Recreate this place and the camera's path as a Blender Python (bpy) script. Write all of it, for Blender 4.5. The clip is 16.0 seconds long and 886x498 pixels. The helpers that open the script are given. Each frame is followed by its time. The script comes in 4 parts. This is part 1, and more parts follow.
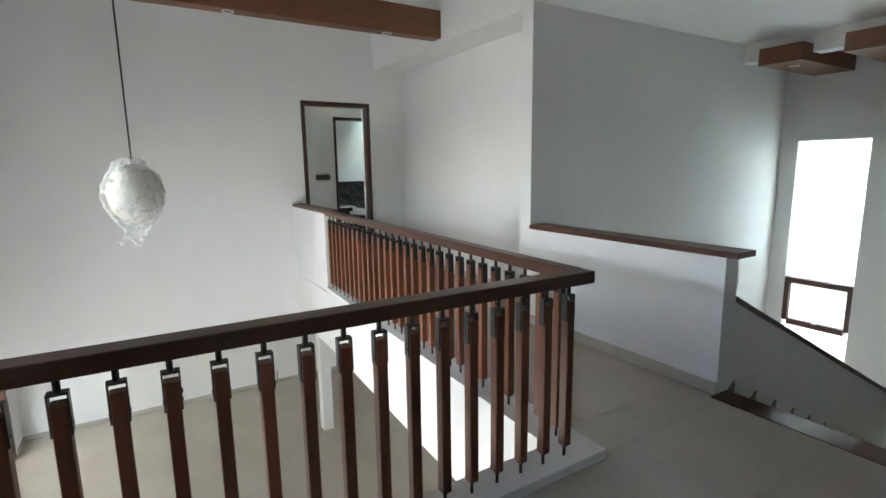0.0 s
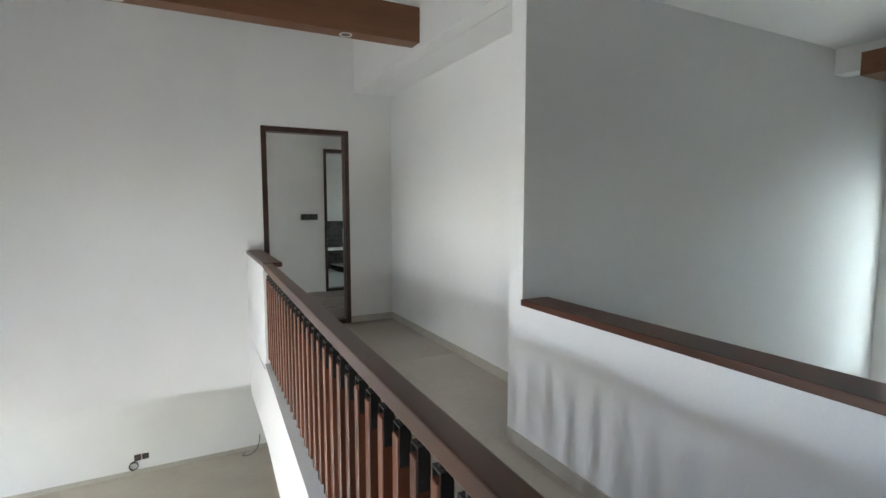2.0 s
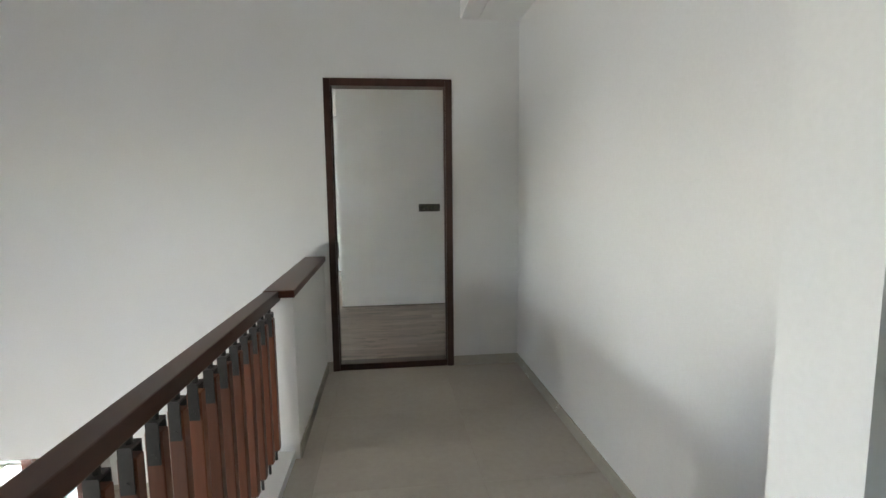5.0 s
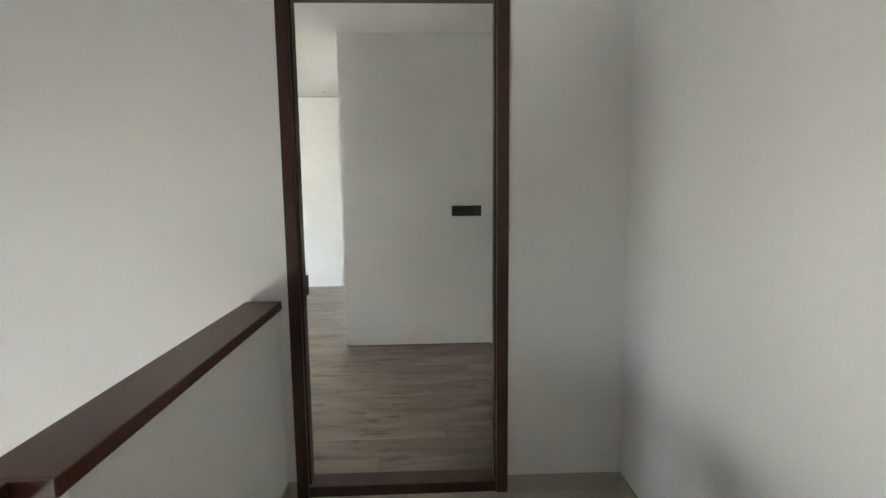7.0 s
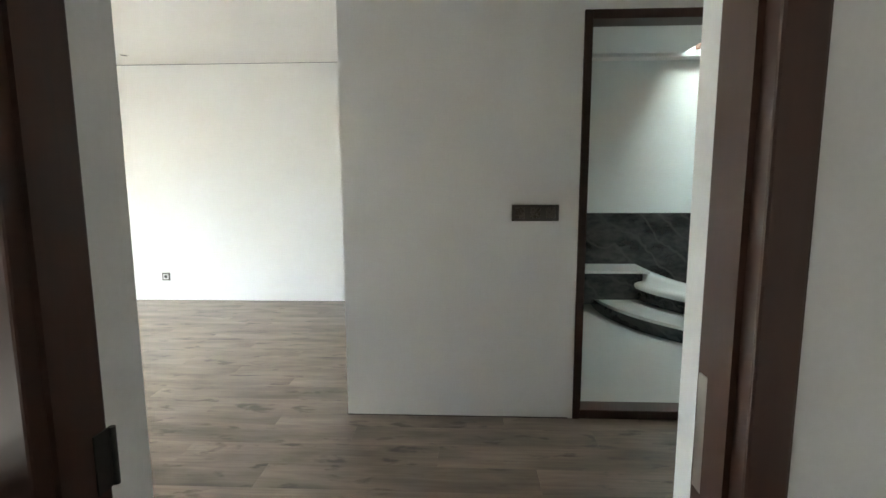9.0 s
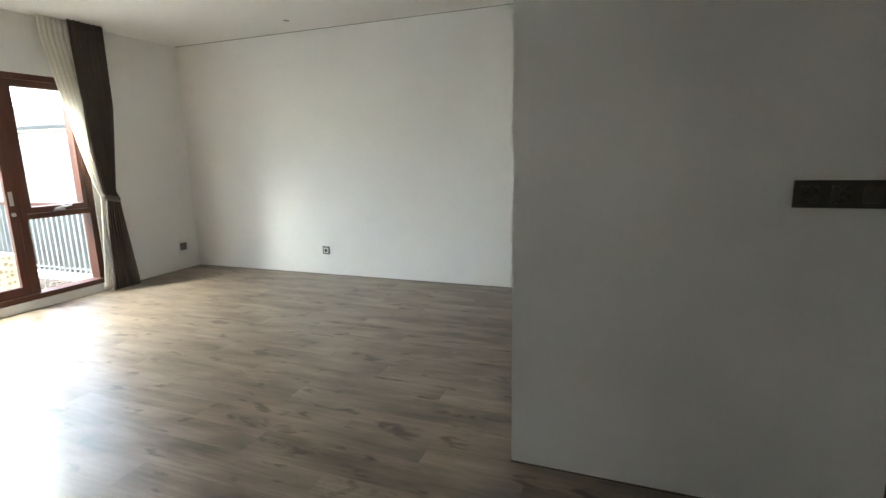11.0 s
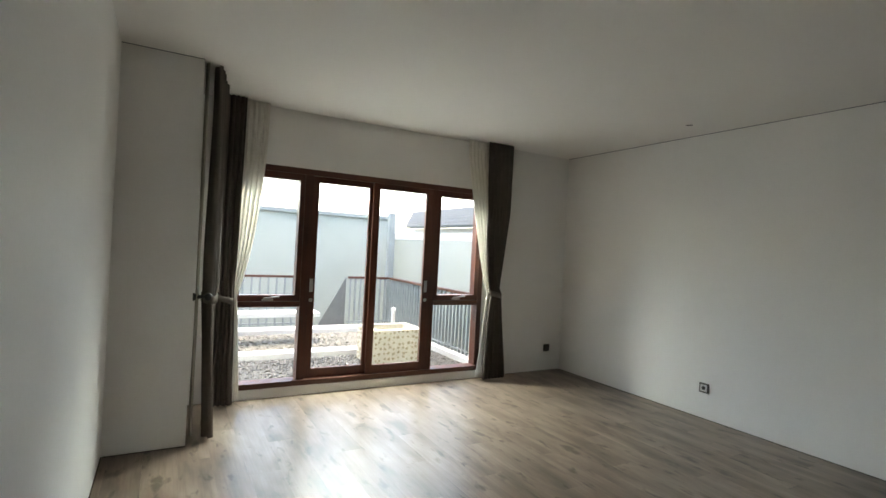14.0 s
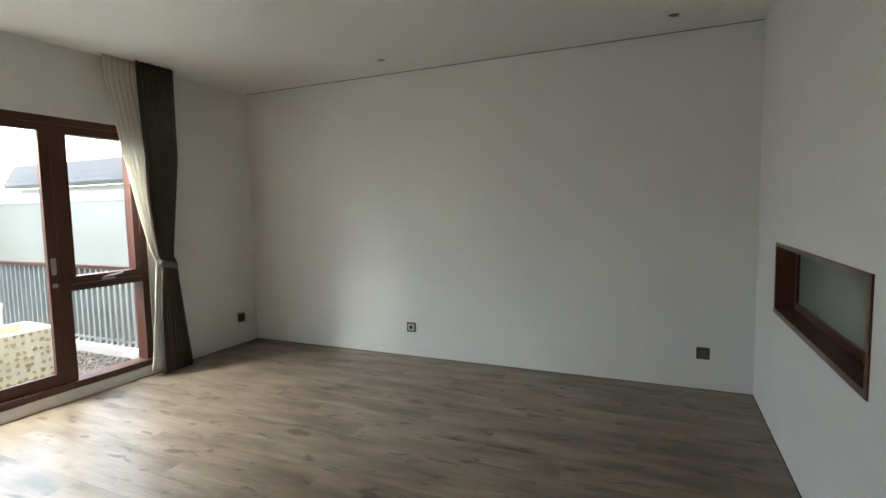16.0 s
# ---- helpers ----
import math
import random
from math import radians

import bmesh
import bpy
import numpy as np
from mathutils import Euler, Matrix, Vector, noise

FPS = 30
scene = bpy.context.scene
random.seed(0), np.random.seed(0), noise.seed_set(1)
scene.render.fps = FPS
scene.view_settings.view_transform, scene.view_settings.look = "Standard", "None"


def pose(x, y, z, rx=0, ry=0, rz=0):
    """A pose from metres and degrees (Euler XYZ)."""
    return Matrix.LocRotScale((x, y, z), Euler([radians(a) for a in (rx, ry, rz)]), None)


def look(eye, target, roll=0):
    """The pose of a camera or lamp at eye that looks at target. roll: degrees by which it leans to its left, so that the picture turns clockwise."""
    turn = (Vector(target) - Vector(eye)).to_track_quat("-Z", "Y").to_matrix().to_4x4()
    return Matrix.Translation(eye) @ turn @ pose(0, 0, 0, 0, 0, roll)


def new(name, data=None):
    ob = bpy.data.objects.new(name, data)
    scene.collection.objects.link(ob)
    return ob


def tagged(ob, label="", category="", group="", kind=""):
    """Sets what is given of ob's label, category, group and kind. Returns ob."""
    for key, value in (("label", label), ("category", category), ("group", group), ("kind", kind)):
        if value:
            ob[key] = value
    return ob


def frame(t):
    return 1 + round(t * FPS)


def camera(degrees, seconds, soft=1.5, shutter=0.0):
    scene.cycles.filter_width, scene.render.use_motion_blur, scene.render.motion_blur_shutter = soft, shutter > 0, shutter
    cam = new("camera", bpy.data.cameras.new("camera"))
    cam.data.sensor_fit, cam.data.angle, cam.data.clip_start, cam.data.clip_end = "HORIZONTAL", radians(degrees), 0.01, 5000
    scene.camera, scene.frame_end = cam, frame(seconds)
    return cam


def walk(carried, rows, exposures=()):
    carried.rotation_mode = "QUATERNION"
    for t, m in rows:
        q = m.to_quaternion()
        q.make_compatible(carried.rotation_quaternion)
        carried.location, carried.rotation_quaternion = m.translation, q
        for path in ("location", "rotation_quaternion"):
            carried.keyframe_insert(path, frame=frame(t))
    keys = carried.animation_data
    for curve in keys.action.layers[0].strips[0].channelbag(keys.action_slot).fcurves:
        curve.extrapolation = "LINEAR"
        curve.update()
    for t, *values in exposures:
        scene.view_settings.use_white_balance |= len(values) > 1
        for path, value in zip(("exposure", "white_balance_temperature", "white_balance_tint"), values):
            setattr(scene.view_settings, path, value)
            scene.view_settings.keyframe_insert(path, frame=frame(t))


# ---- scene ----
cam = camera(83.6, 16.0)
PATH = [
    (0, (-1.928, -6.507, 1.352), (-0.902, -4.822, 1.022), -0.8),
    (0.5, (-1.657, -6.289, 1.367), (-0.57, -4.631, 1.102), -0.5),
    (1, (-1.369, -5.993, 1.373), (-0.257, -4.342, 1.171), -0.4),
    (1.5, (-1.068, -5.772, 1.364), (-0.026, -4.074, 1.193), -0.3),
    (2, (-0.778, -5.562, 1.383), (0.134, -3.791, 1.202), -0.0),
    (2.5, (-0.515, -5.322, 1.392), (0.265, -3.49, 1.201), 0.2),
    (3, (-0.246, -5.122, 1.384), (0.377, -3.23, 1.177), 0.4),
    (3.5, (-0.053, -4.886, 1.392), (0.418, -2.953, 1.172), 0.2),
    (4, (0.114, -4.558, 1.393), (0.479, -2.603, 1.167), -0.1),
    (4.2, (0.192, -4.42, 1.385), (0.514, -2.458, 1.153), -0.4),
    (6.3, (0.448, -2.659, 1.366), (0.602, -0.676, 1.154), -0.5),
    (6.5, (0.472, -2.501, 1.357), (0.603, -0.516, 1.153), -0.7),
    (7, (0.513, -2.097, 1.36), (0.593, -0.112, 1.125), -0.6),
    (7.5, (0.534, -1.705, 1.34), (0.59, 0.28, 1.102), -0.6),
    (8, (0.54, -1.299, 1.349), (0.567, 0.686, 1.111), -0.7),
    (8.2, (0.546, -1.133, 1.348), (0.544, 0.852, 1.11), -0.6),
    (10.3, (0.344, 0.104, 1.338), (0.055, 2.052, 0.989), -0.8),
    (10.5, (0.311, 0.168, 1.344), (-0.044, 2.103, 0.982), -1.1),
    (11, (0.265, 0.247, 1.339), (-0.435, 2.082, 0.961), -1.3),
    (11.5, (0.286, 0.325, 1.32), (-0.81, 1.961, 0.968), -1.0),
    (12, (0.28, 0.341, 1.341), (-1.097, 1.754, 1.017), -0.6),
    (12.5, (0.264, 0.341, 1.354), (-1.3, 1.555, 1.071), -0.1),
    (13, (0.132, 0.402, 1.375), (-1.534, 1.492, 1.18), 1.4),
    (13.5, (0.001, 0.482, 1.411), (-1.73, 1.48, 1.322), 2.6),
    (13.6, (-0.019, 0.5, 1.416), (-1.76, 1.482, 1.354), 2.6),
    (14, (-0.183, 0.567, 1.446), (-1.927, 1.546, 1.444), 3.0),
    (14.5, (-0.349, 0.652, 1.455), (-1.98, 1.808, 1.435), 1.6),
    (15, (-0.533, 0.68, 1.46), (-1.934, 2.105, 1.38), 0.3),
    (15.5, (-0.664, 0.75, 1.437), (-1.803, 2.389, 1.313), -0.7),
    (16, (-0.802, 0.861, 1.402), (-1.609, 2.683, 1.239), -1.1),
]
EXPOSURES = [(0, 5.6, 7200), (4, 5.65, 7300), (6.5, 5.6, 7700), (8.2, 5.65, 7800), (10.3, 4.95, 7800), (11, 4.5, 7900), (12, 3.5, 8000), (14, 3.48, 8000), (15.5, 3.42, 8000), (16, 3.6, 8000)]
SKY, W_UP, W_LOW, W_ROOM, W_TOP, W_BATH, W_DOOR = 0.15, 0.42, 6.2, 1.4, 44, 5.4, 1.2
W_SLOT = 0.21


def row(t, eye, target, roll):
    return (t, look(eye, target, roll))


walk(cam, [row(*r) for r in PATH], [(t, e, k, 10) for t, e, k in EXPOSURES])

# ---- light ----
world = bpy.data.worlds.new("overcast_sky")
scene.world = world
world.use_nodes = True
wn = world.node_tree
sky = wn.nodes.new("ShaderNodeTexSky")
sky.sky_type = "NISHITA"
sky.sun_disc = False
sky.sun_elevation, sky.sun_rotation = radians(79), radians(150)
sky.air_density, sky.dust_density, sky.ozone_density = 1.0, 2.0, 1.0
wn.links.new(sky.outputs[0], wn.nodes["Background"].inputs[0])
wn.nodes["Background"].inputs[1].default_value = SKY
sun = new("sun", bpy.data.lights.new("sun", "SUN"))
sun.data.energy, sun.data.angle, sun.data.color = 0.3, radians(25), (1.0, 0.96, 0.9)
sun.matrix_world = look((0.9, -1.6, 10), (0, 0, 0))


def area_lamp(name, eye, target, w, h, watts, color=(0.865, 0.94, 1.0)):
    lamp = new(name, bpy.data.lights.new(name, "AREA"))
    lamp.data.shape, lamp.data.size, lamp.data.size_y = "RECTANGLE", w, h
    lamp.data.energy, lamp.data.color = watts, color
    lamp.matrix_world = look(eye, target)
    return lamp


# daylight lamps for unseen, assumed openings on the void's west side, upstairs and down
area_lamp("window_daylight_upper", (-4.30, -4.6, 1.35), (0, -4.4, 0.9), 1.0, 0.7, W_UP)
# narrow lamp in an assumed slit, aimed to throw the baluster stripes
slot_lamp = area_lamp("window_daylight_slot", (-4.12, -1.98, 1.68), (0, -2.35, 0.75), 0.24, 0.42, W_SLOT)
slot_lamp.data.spread = radians(56)
area_lamp("window_daylight_lower", (-4.32, -3.4, -1.7), (0, -2.6, -3.6), 5.0, 2.4, W_LOW)

# added fill outside the terrace doors, out of view, to brighten the bedroom
bedroom_fill = area_lamp("bedroom_fill_south", (-6.4, -1.0, 1.6), (-1.2, 4.0, 1.5), 3.0, 2.4, W_ROOM, (0.82, 0.96, 0.99))
bedroom_fill.data.spread = radians(130)
# second added fill, hidden above the door head, for floor sheen and bounce
area_lamp("bedroom_fill_above", (-5.5, 3.0, 2.7), (-1.7, 1.2, 0.7), 2.4, 0.7, W_TOP, (0.82, 0.96, 0.99))
# fill added out of sight over the lower doors, to lift the wall behind
area_lamp("lower_door_fill", (-4.95, 2.45, -0.75), (-1.0, 3.2, -2.5), 2.2, 0.8, W_DOOR)
area_lamp("skylight_daylight", (2.4, 3.82, 3.28), (2.4, 3.3, 0), 2.0, 0.6, W_BATH, (0.76, 0.94, 1.0))

# ---- materials ----


def mat(name, color, rough=0.6, metal=0.0, spec=0.5):
    m = bpy.data.materials.new(name)
    m.use_nodes = True
    b = m.node_tree.nodes["Principled BSDF"]
    b.inputs["Base Color"].default_value = (*color, 1)
    b.inputs["Roughness"].default_value = rough
    b.inputs["Metallic"].default_value = metal
    b.inputs["Specular IOR Level"].default_value = spec
    return m


def nodes_of(m):
    return m.node_tree.nodes, m.node_tree.links, m.node_tree.nodes["Principled BSDF"]


def mottled(name, c1, c2, rough, scale=6.0, fine=120.0, bump=0.1, stretch=(1, 1, 1), rvar=0.08, contrast=(0.3, 0.7), piece=0.0, spec=0.5):
    """Two-scale variation of colour, roughness and relief in object space, with an optional change from piece to piece."""
    m = mat(name, c1, rough, spec=spec)
    n, l, b = nodes_of(m)
    tc = n.new("ShaderNodeTexCoord")
    mp = n.new("ShaderNodeMapping")
    mp.inputs["Scale"].default_value = stretch
    l.new(tc.outputs["Object"], mp.inputs[0])
    vec = mp.outputs[0]
    if piece:
        info = n.new("ShaderNodeObjectInfo")
        mul = n.new("ShaderNodeMath")
        mul.operation, mul.inputs[1].default_value = "MULTIPLY", 37.0
        l.new(info.outputs["Random"], mul.inputs[0])
        add = n.new("ShaderNodeVectorMath")
        l.new(vec, add.inputs[0])
        l.new(mul.outputs[0], add.inputs[1])
        vec = add.outputs[0]
    a = n.new("ShaderNodeTexNoise")
    a.inputs["Scale"].default_value, a.inputs["Detail"].default_value = scale, 6
    f = n.new("ShaderNodeTexNoise")
    f.inputs["Scale"].default_value, f.inputs["Detail"].default_value = fine, 4
    l.new(vec, a.inputs["Vector"])
    l.new(vec, f.inputs["Vector"])
    mix = n.new("ShaderNodeMath")
    mix.operation = "MULTIPLY_ADD"
    mix.inputs[1].default_value = 0.35
    l.new(f.outputs[0], mix.inputs[0])
    sc = n.new("ShaderNodeMath")
    sc.operation, sc.inputs[1].default_value = "MULTIPLY", 0.65
    l.new(a.outputs[0], sc.inputs[0])
    l.new(sc.outputs[0], mix.inputs[2])
    ramp = n.new("ShaderNodeValToRGB")
    ramp.color_ramp.elements[0].position, ramp.color_ramp.elements[1].position = contrast
    ramp.color_ramp.elements[0].color, ramp.color_ramp.elements[1].color = (*c1, 1), (*c2, 1)
    l.new(mix.outputs[0], ramp.inputs[0])
    out = ramp.outputs[0]
    if piece:
        hsv = n.new("ShaderNodeHueSaturation")
        mr = n.new("ShaderNodeMapRange")
        mr.inputs["To Min"].default_value, mr.inputs["To Max"].default_value = 1 - piece, 1 + piece
        l.new(info.outputs["Random"], mr.inputs[0])
        l.new(mr.outputs[0], hsv.inputs["Value"])
        l.new(out, hsv.inputs["Color"])
        out = hsv.outputs[0]
    l.new(out, b.inputs["Base Color"])
    rr = n.new("ShaderNodeMapRange")
    rr.inputs["To Min"].default_value, rr.inputs["To Max"].default_value = rough - rvar, rough + rvar
    l.new(mix.outputs[0], rr.inputs[0])
    l.new(rr.outputs[0], b.inputs["Roughness"])
    if bump:
        bp = n.new("ShaderNodeBump")
        bp.inputs["Strength"].default_value, bp.inputs["Distance"].default_value = bump, 0.004
        l.new(mix.outputs[0], bp.inputs["Height"])
        l.new(bp.outputs[0], b.inputs["Normal"])
    return m


WALL = mottled("white_wall_paint", (0.74, 0.735, 0.72), (0.81, 0.805, 0.79), 0.62, 1.2, 90, 0.05)
CEIL = mottled("ceiling_paint", (0.76, 0.75, 0.73), (0.80, 0.79, 0.77), 0.7, 1.0, 60, 0.03)
WOOD = mottled("dark_merbau_wood", (0.050, 0.014, 0.008), (0.115, 0.034, 0.018), 0.36, 4, 40, 0.12, (1, 1, 0.12))
WOODX = mottled("dark_merbau_lengthways", (0.042, 0.015, 0.0085), (0.10, 0.036, 0.020), 0.34, 5, 45, 0.12, (0.1, 1, 1))
WOODY = mottled("dark_merbau_rail", (0.048, 0.0145, 0.008), (0.112, 0.035, 0.019), 0.34, 5, 45, 0.12, (1, 0.1, 1))
BALU = mottled("baluster_merbau", (0.092, 0.026, 0.011), (0.20, 0.060, 0.025), 0.38, 5, 50, 0.12, (1, 1, 0.1), piece=0.22)
BEAM = mottled("brown_beam_veneer", (0.13, 0.05, 0.022), (0.20, 0.08, 0.036), 0.45, 5, 40, 0.06, (0.1, 1, 1))
IRON = mottled("black_bracket_steel", (0.012, 0.011, 0.010), (0.03, 0.027, 0.025), 0.42, 20, 150, 0.05)
TILE = mottled("polished_beige_tile", (0.41, 0.36, 0.305), (0.48, 0.43, 0.37), 0.04, 1.5, 30, 0.0, rvar=0.012, piece=0.03, spec=0.65)
SKIRT = mottled("beige_tile_skirting", (0.44, 0.41, 0.35), (0.52, 0.48, 0.42), 0.25, 2, 30, 0.0)
GROUT = mottled("beige_grout", (0.30, 0.27, 0.23), (0.36, 0.33, 0.28), 0.8, 8, 100, 0.1)
SWITCH = mottled("dark_bronze_plastic", (0.035, 0.030, 0.024), (0.05, 0.043, 0.035), 0.32, 8, 90, 0.02)
SWITCH_KEY = mottled("bronze_key_plastic", (0.06, 0.052, 0.042), (0.075, 0.065, 0.052), 0.28, 8, 90, 0.02)
STEEL = mat("brushed_steel", (0.55, 0.54, 0.52), 0.32, 1.0)


def veined(name):
    """Near-black marble with cloudy grey patches and thin slanting pale veins."""
    m = mottled(name, (0.012, 0.012, 0.014), (0.085, 0.083, 0.080), 0.14, 3.0, 14, 0.0, (0.9, 1, 1.8), 0.04, (0.44, 0.76))
    n, l, b = nodes_of(m)
    tc, mp, wave = n.new("ShaderNodeTexCoord"), n.new("ShaderNodeMapping"), n.new("ShaderNodeTexWave")
    mp.inputs["Rotation"].default_value = (0, radians(52), 0)
    l.new(tc.outputs["Object"], mp.inputs[0])
    l.new(mp.outputs[0], wave.inputs["Vector"])
    for key, value in (("Scale", 1.5), ("Distortion", 9.0), ("Detail", 5.0), ("Detail Scale", 1.1)):
        wave.inputs[key].default_value = value
    vein = n.new("ShaderNodeMapRange")
    vein.inputs["From Min"].default_value, vein.inputs["From Max"].default_value = 0.93, 1.0
    l.new(wave.outputs["Fac"], vein.inputs[0])
    mx = n.new("ShaderNodeMix")
    mx.data_type = "RGBA"
    l.new(vein.outputs[0], mx.inputs[0])
    l.new(n["Color Ramp"].outputs[0], mx.inputs[6])
    mx.inputs[7].default_value = (0.055, 0.055, 0.054, 1)
    l.new(mx.outputs[2], b.inputs["Base Color"])
    return m


MARBLE = veined("dark_veined_marble")
WHITE_STONE = mottled("white_marble", (0.72, 0.73, 0.72), (0.84, 0.84, 0.83), 0.12, 2, 12, 0.0, rvar=0.03)
ACRYLIC = mat("white_tub_acrylic", (0.86, 0.87, 0.87), 0.12)
BATH_WALL = mottled("pale_bath_paint", (0.72, 0.76, 0.76), (0.78, 0.82, 0.82), 0.4, 1.5, 60, 0.02)
BATH_FLOOR = mottled("white_bath_tile", (0.74, 0.745, 0.73), (0.80, 0.805, 0.79), 0.2, 1.5, 20, 0.0)
DARKGAP = mat("gap_shade_and_underlay", (0.05, 0.04, 0.033), 0.8)
# render, concrete, stones, roof: base colours darkened to stand for weaker daylight
RENDER = mottled("grey_green_render_darkened", (0.225, 0.240, 0.218), (0.265, 0.280, 0.256), 0.85, 1.2, 60, 0.2)
WHITE_CONC = mottled("white_concrete_darkened", (0.38, 0.385, 0.37), (0.46, 0.465, 0.45), 0.75, 3, 60, 0.2)
FENCE = mottled("grey_fence_paint", (0.13, 0.15, 0.15), (0.18, 0.20, 0.20), 0.5, 5, 60, 0.05)
SHADOW_STEEL = mottled("stair_steel_and_course_shade", (0.06, 0.065, 0.065), (0.09, 0.095, 0.095), 0.6, 5, 60, 0.05)
PEBBLE = mottled("white_pebble_darkened", (0.10, 0.095, 0.080), (0.21, 0.20, 0.168), 0.7, 14, 90, 0.1, contrast=(0.35, 0.65))
GRAVEL = mottled("grey_gravel_darkened", (0.045, 0.045, 0.044), (0.12, 0.118, 0.114), 0.8, 22, 120, 0.1, contrast=(0.35, 0.65))
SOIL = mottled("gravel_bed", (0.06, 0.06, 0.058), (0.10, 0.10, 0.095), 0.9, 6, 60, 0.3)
CREAM = mottled("cream_mortar", (0.38, 0.355, 0.28), (0.46, 0.435, 0.35), 0.8, 8, 80, 0.2)
CHIP = mottled("brown_stone_chip", (0.17, 0.14, 0.08), (0.30, 0.25, 0.16), 0.6, 14, 90, 0.1)
ROOFTILE = mottled("grey_roof_tile_darkened", (0.12, 0.123, 0.127), (0.155, 0.158, 0.163), 0.7, 5, 40, 0.1)
PAVER = mottled("pale_paving_block", (0.50, 0.49, 0.46), (0.62, 0.61, 0.58), 0.8, 6, 60, 0.2, piece=0.1)
GRASS = mottled("joint_grass", (0.06, 0.10, 0.035), (0.12, 0.17, 0.06), 0.9, 10, 90, 0.3)
GROUND = mottled("yard_ground", (0.22, 0.23, 0.20), (0.30, 0.30, 0.27), 0.9, 1, 30, 0.2)
HEDGE = mottled("pale_green_garden_wall", (0.34, 0.42, 0.27), (0.55, 0.60, 0.46), 0.9, 3, 30, 0.2)
GLOBE = mat("opal_glass_globe", (0.62, 0.60, 0.55), 0.2)
CABLE = mat("black_cable", (0.02, 0.02, 0.02), 0.5)
LAMP_RIM = mat("white_lamp_rim", (0.80, 0.79, 0.76), 0.4)
LAMP_IN = mat("dark_lamp_reflector", (0.08, 0.08, 0.08), 0.3, 0.6)


def wood_floor():
    """Grey-brown oak laminate: long grain, cathedral streaks, dark knots."""
    m = mat("grey_oak_laminate", (0.2, 0.15, 0.11), 0.36)
    n, l, b = nodes_of(m)
    tc, info = n.new("ShaderNodeTexCoord"), n.new("ShaderNodeObjectInfo")
    off = n.new("ShaderNodeMath")
    off.operation, off.inputs[1].default_value = "MULTIPLY", 53.0
    l.new(info.outputs["Random"], off.inputs[0])
    add = n.new("ShaderNodeVectorMath")
    l.new(tc.outputs["Object"], add.inputs[0])
    l.new(off.outputs[0], add.inputs[1])

    def grain(scale, stretch, detail, distort=0.0):
        mp = n.new("ShaderNodeMapping")
        mp.inputs["Scale"].default_value = stretch
        l.new(add.outputs[0], mp.inputs[0])
        t = n.new("ShaderNodeTexNoise")
        t.inputs["Scale"].default_value, t.inputs["Detail"].default_value, t.inputs["Distortion"].default_value = scale, detail, distort
        l.new(mp.outputs[0], t.inputs["Vector"])
        return t.outputs[0]

    broad, fine, knots = grain(4, (0.45, 1.5, 1), 6, 0.3), grain(60, (0.06, 1, 1), 5), grain(11, (0.5, 1.3, 1), 4, 0.3)
    r1 = n.new("ShaderNodeValToRGB")
    e = r1.color_ramp.elements
    e[0].position, e[1].position = 0.30, 0.74
    e[0].color, e[1].color = (0.098, 0.070, 0.052, 1), (0.318, 0.250, 0.195, 1)
    mid = e.new(0.5)
    mid.color = (0.206, 0.156, 0.121, 1)
    l.new(broad, r1.inputs[0])
    r2 = n.new("ShaderNodeValToRGB")
    r2.color_ramp.elements[0].position, r2.color_ramp.elements[1].position = 0.35, 0.62
    r2.color_ramp.elements[0].color, r2.color_ramp.elements[1].color = (0.74, 0.71, 0.68, 1), (1, 1, 1, 1)
    l.new(fine, r2.inputs[0])
    r3 = n.new("ShaderNodeValToRGB")
    r3.color_ramp.elements[0].position, r3.color_ramp.elements[1].position = 0.31, 0.41
    r3.color_ramp.elements[0].color, r3.color_ramp.elements[1].color = (0.26, 0.21, 0.18, 1), (1, 1, 1, 1)
    l.new(knots, r3.inputs[0])
    prev = r1.outputs[0]
    for r in (r2, r3):
        mx = n.new("ShaderNodeMix")
        mx.data_type, mx.blend_type = "RGBA", "MULTIPLY"
        mx.inputs[0].default_value = 0.85
        l.new(prev, mx.inputs[6])
        l.new(r.outputs[0], mx.inputs[7])
        prev = mx.outputs[2]
    hsv, mr = n.new("ShaderNodeHueSaturation"), n.new("ShaderNodeMapRange")
    mr.inputs["To Min"].default_value, mr.inputs["To Max"].default_value = 0.95, 1.05
    l.new(info.outputs["Random"], mr.inputs[0])
    l.new(mr.outputs[0], hsv.inputs["Value"])
    l.new(prev, hsv.inputs["Color"])
    l.new(hsv.outputs[0], b.inputs["Base Color"])
    rr = n.new("ShaderNodeMapRange")
    rr.inputs["To Min"].default_value, rr.inputs["To Max"].default_value = 0.28, 0.40
    b.inputs["Specular IOR Level"].default_value = 0.52
    l.new(fine, rr.inputs[0])
    l.new(rr.outputs[0], b.inputs["Roughness"])
    bp = n.new("ShaderNodeBump")
    bp.inputs["Strength"].default_value, bp.inputs["Distance"].default_value = 0.12, 0.002
    l.new(fine, bp.inputs["Height"])
    l.new(bp.outputs[0], b.inputs["Normal"])
    return m


LAMINATE = wood_floor()


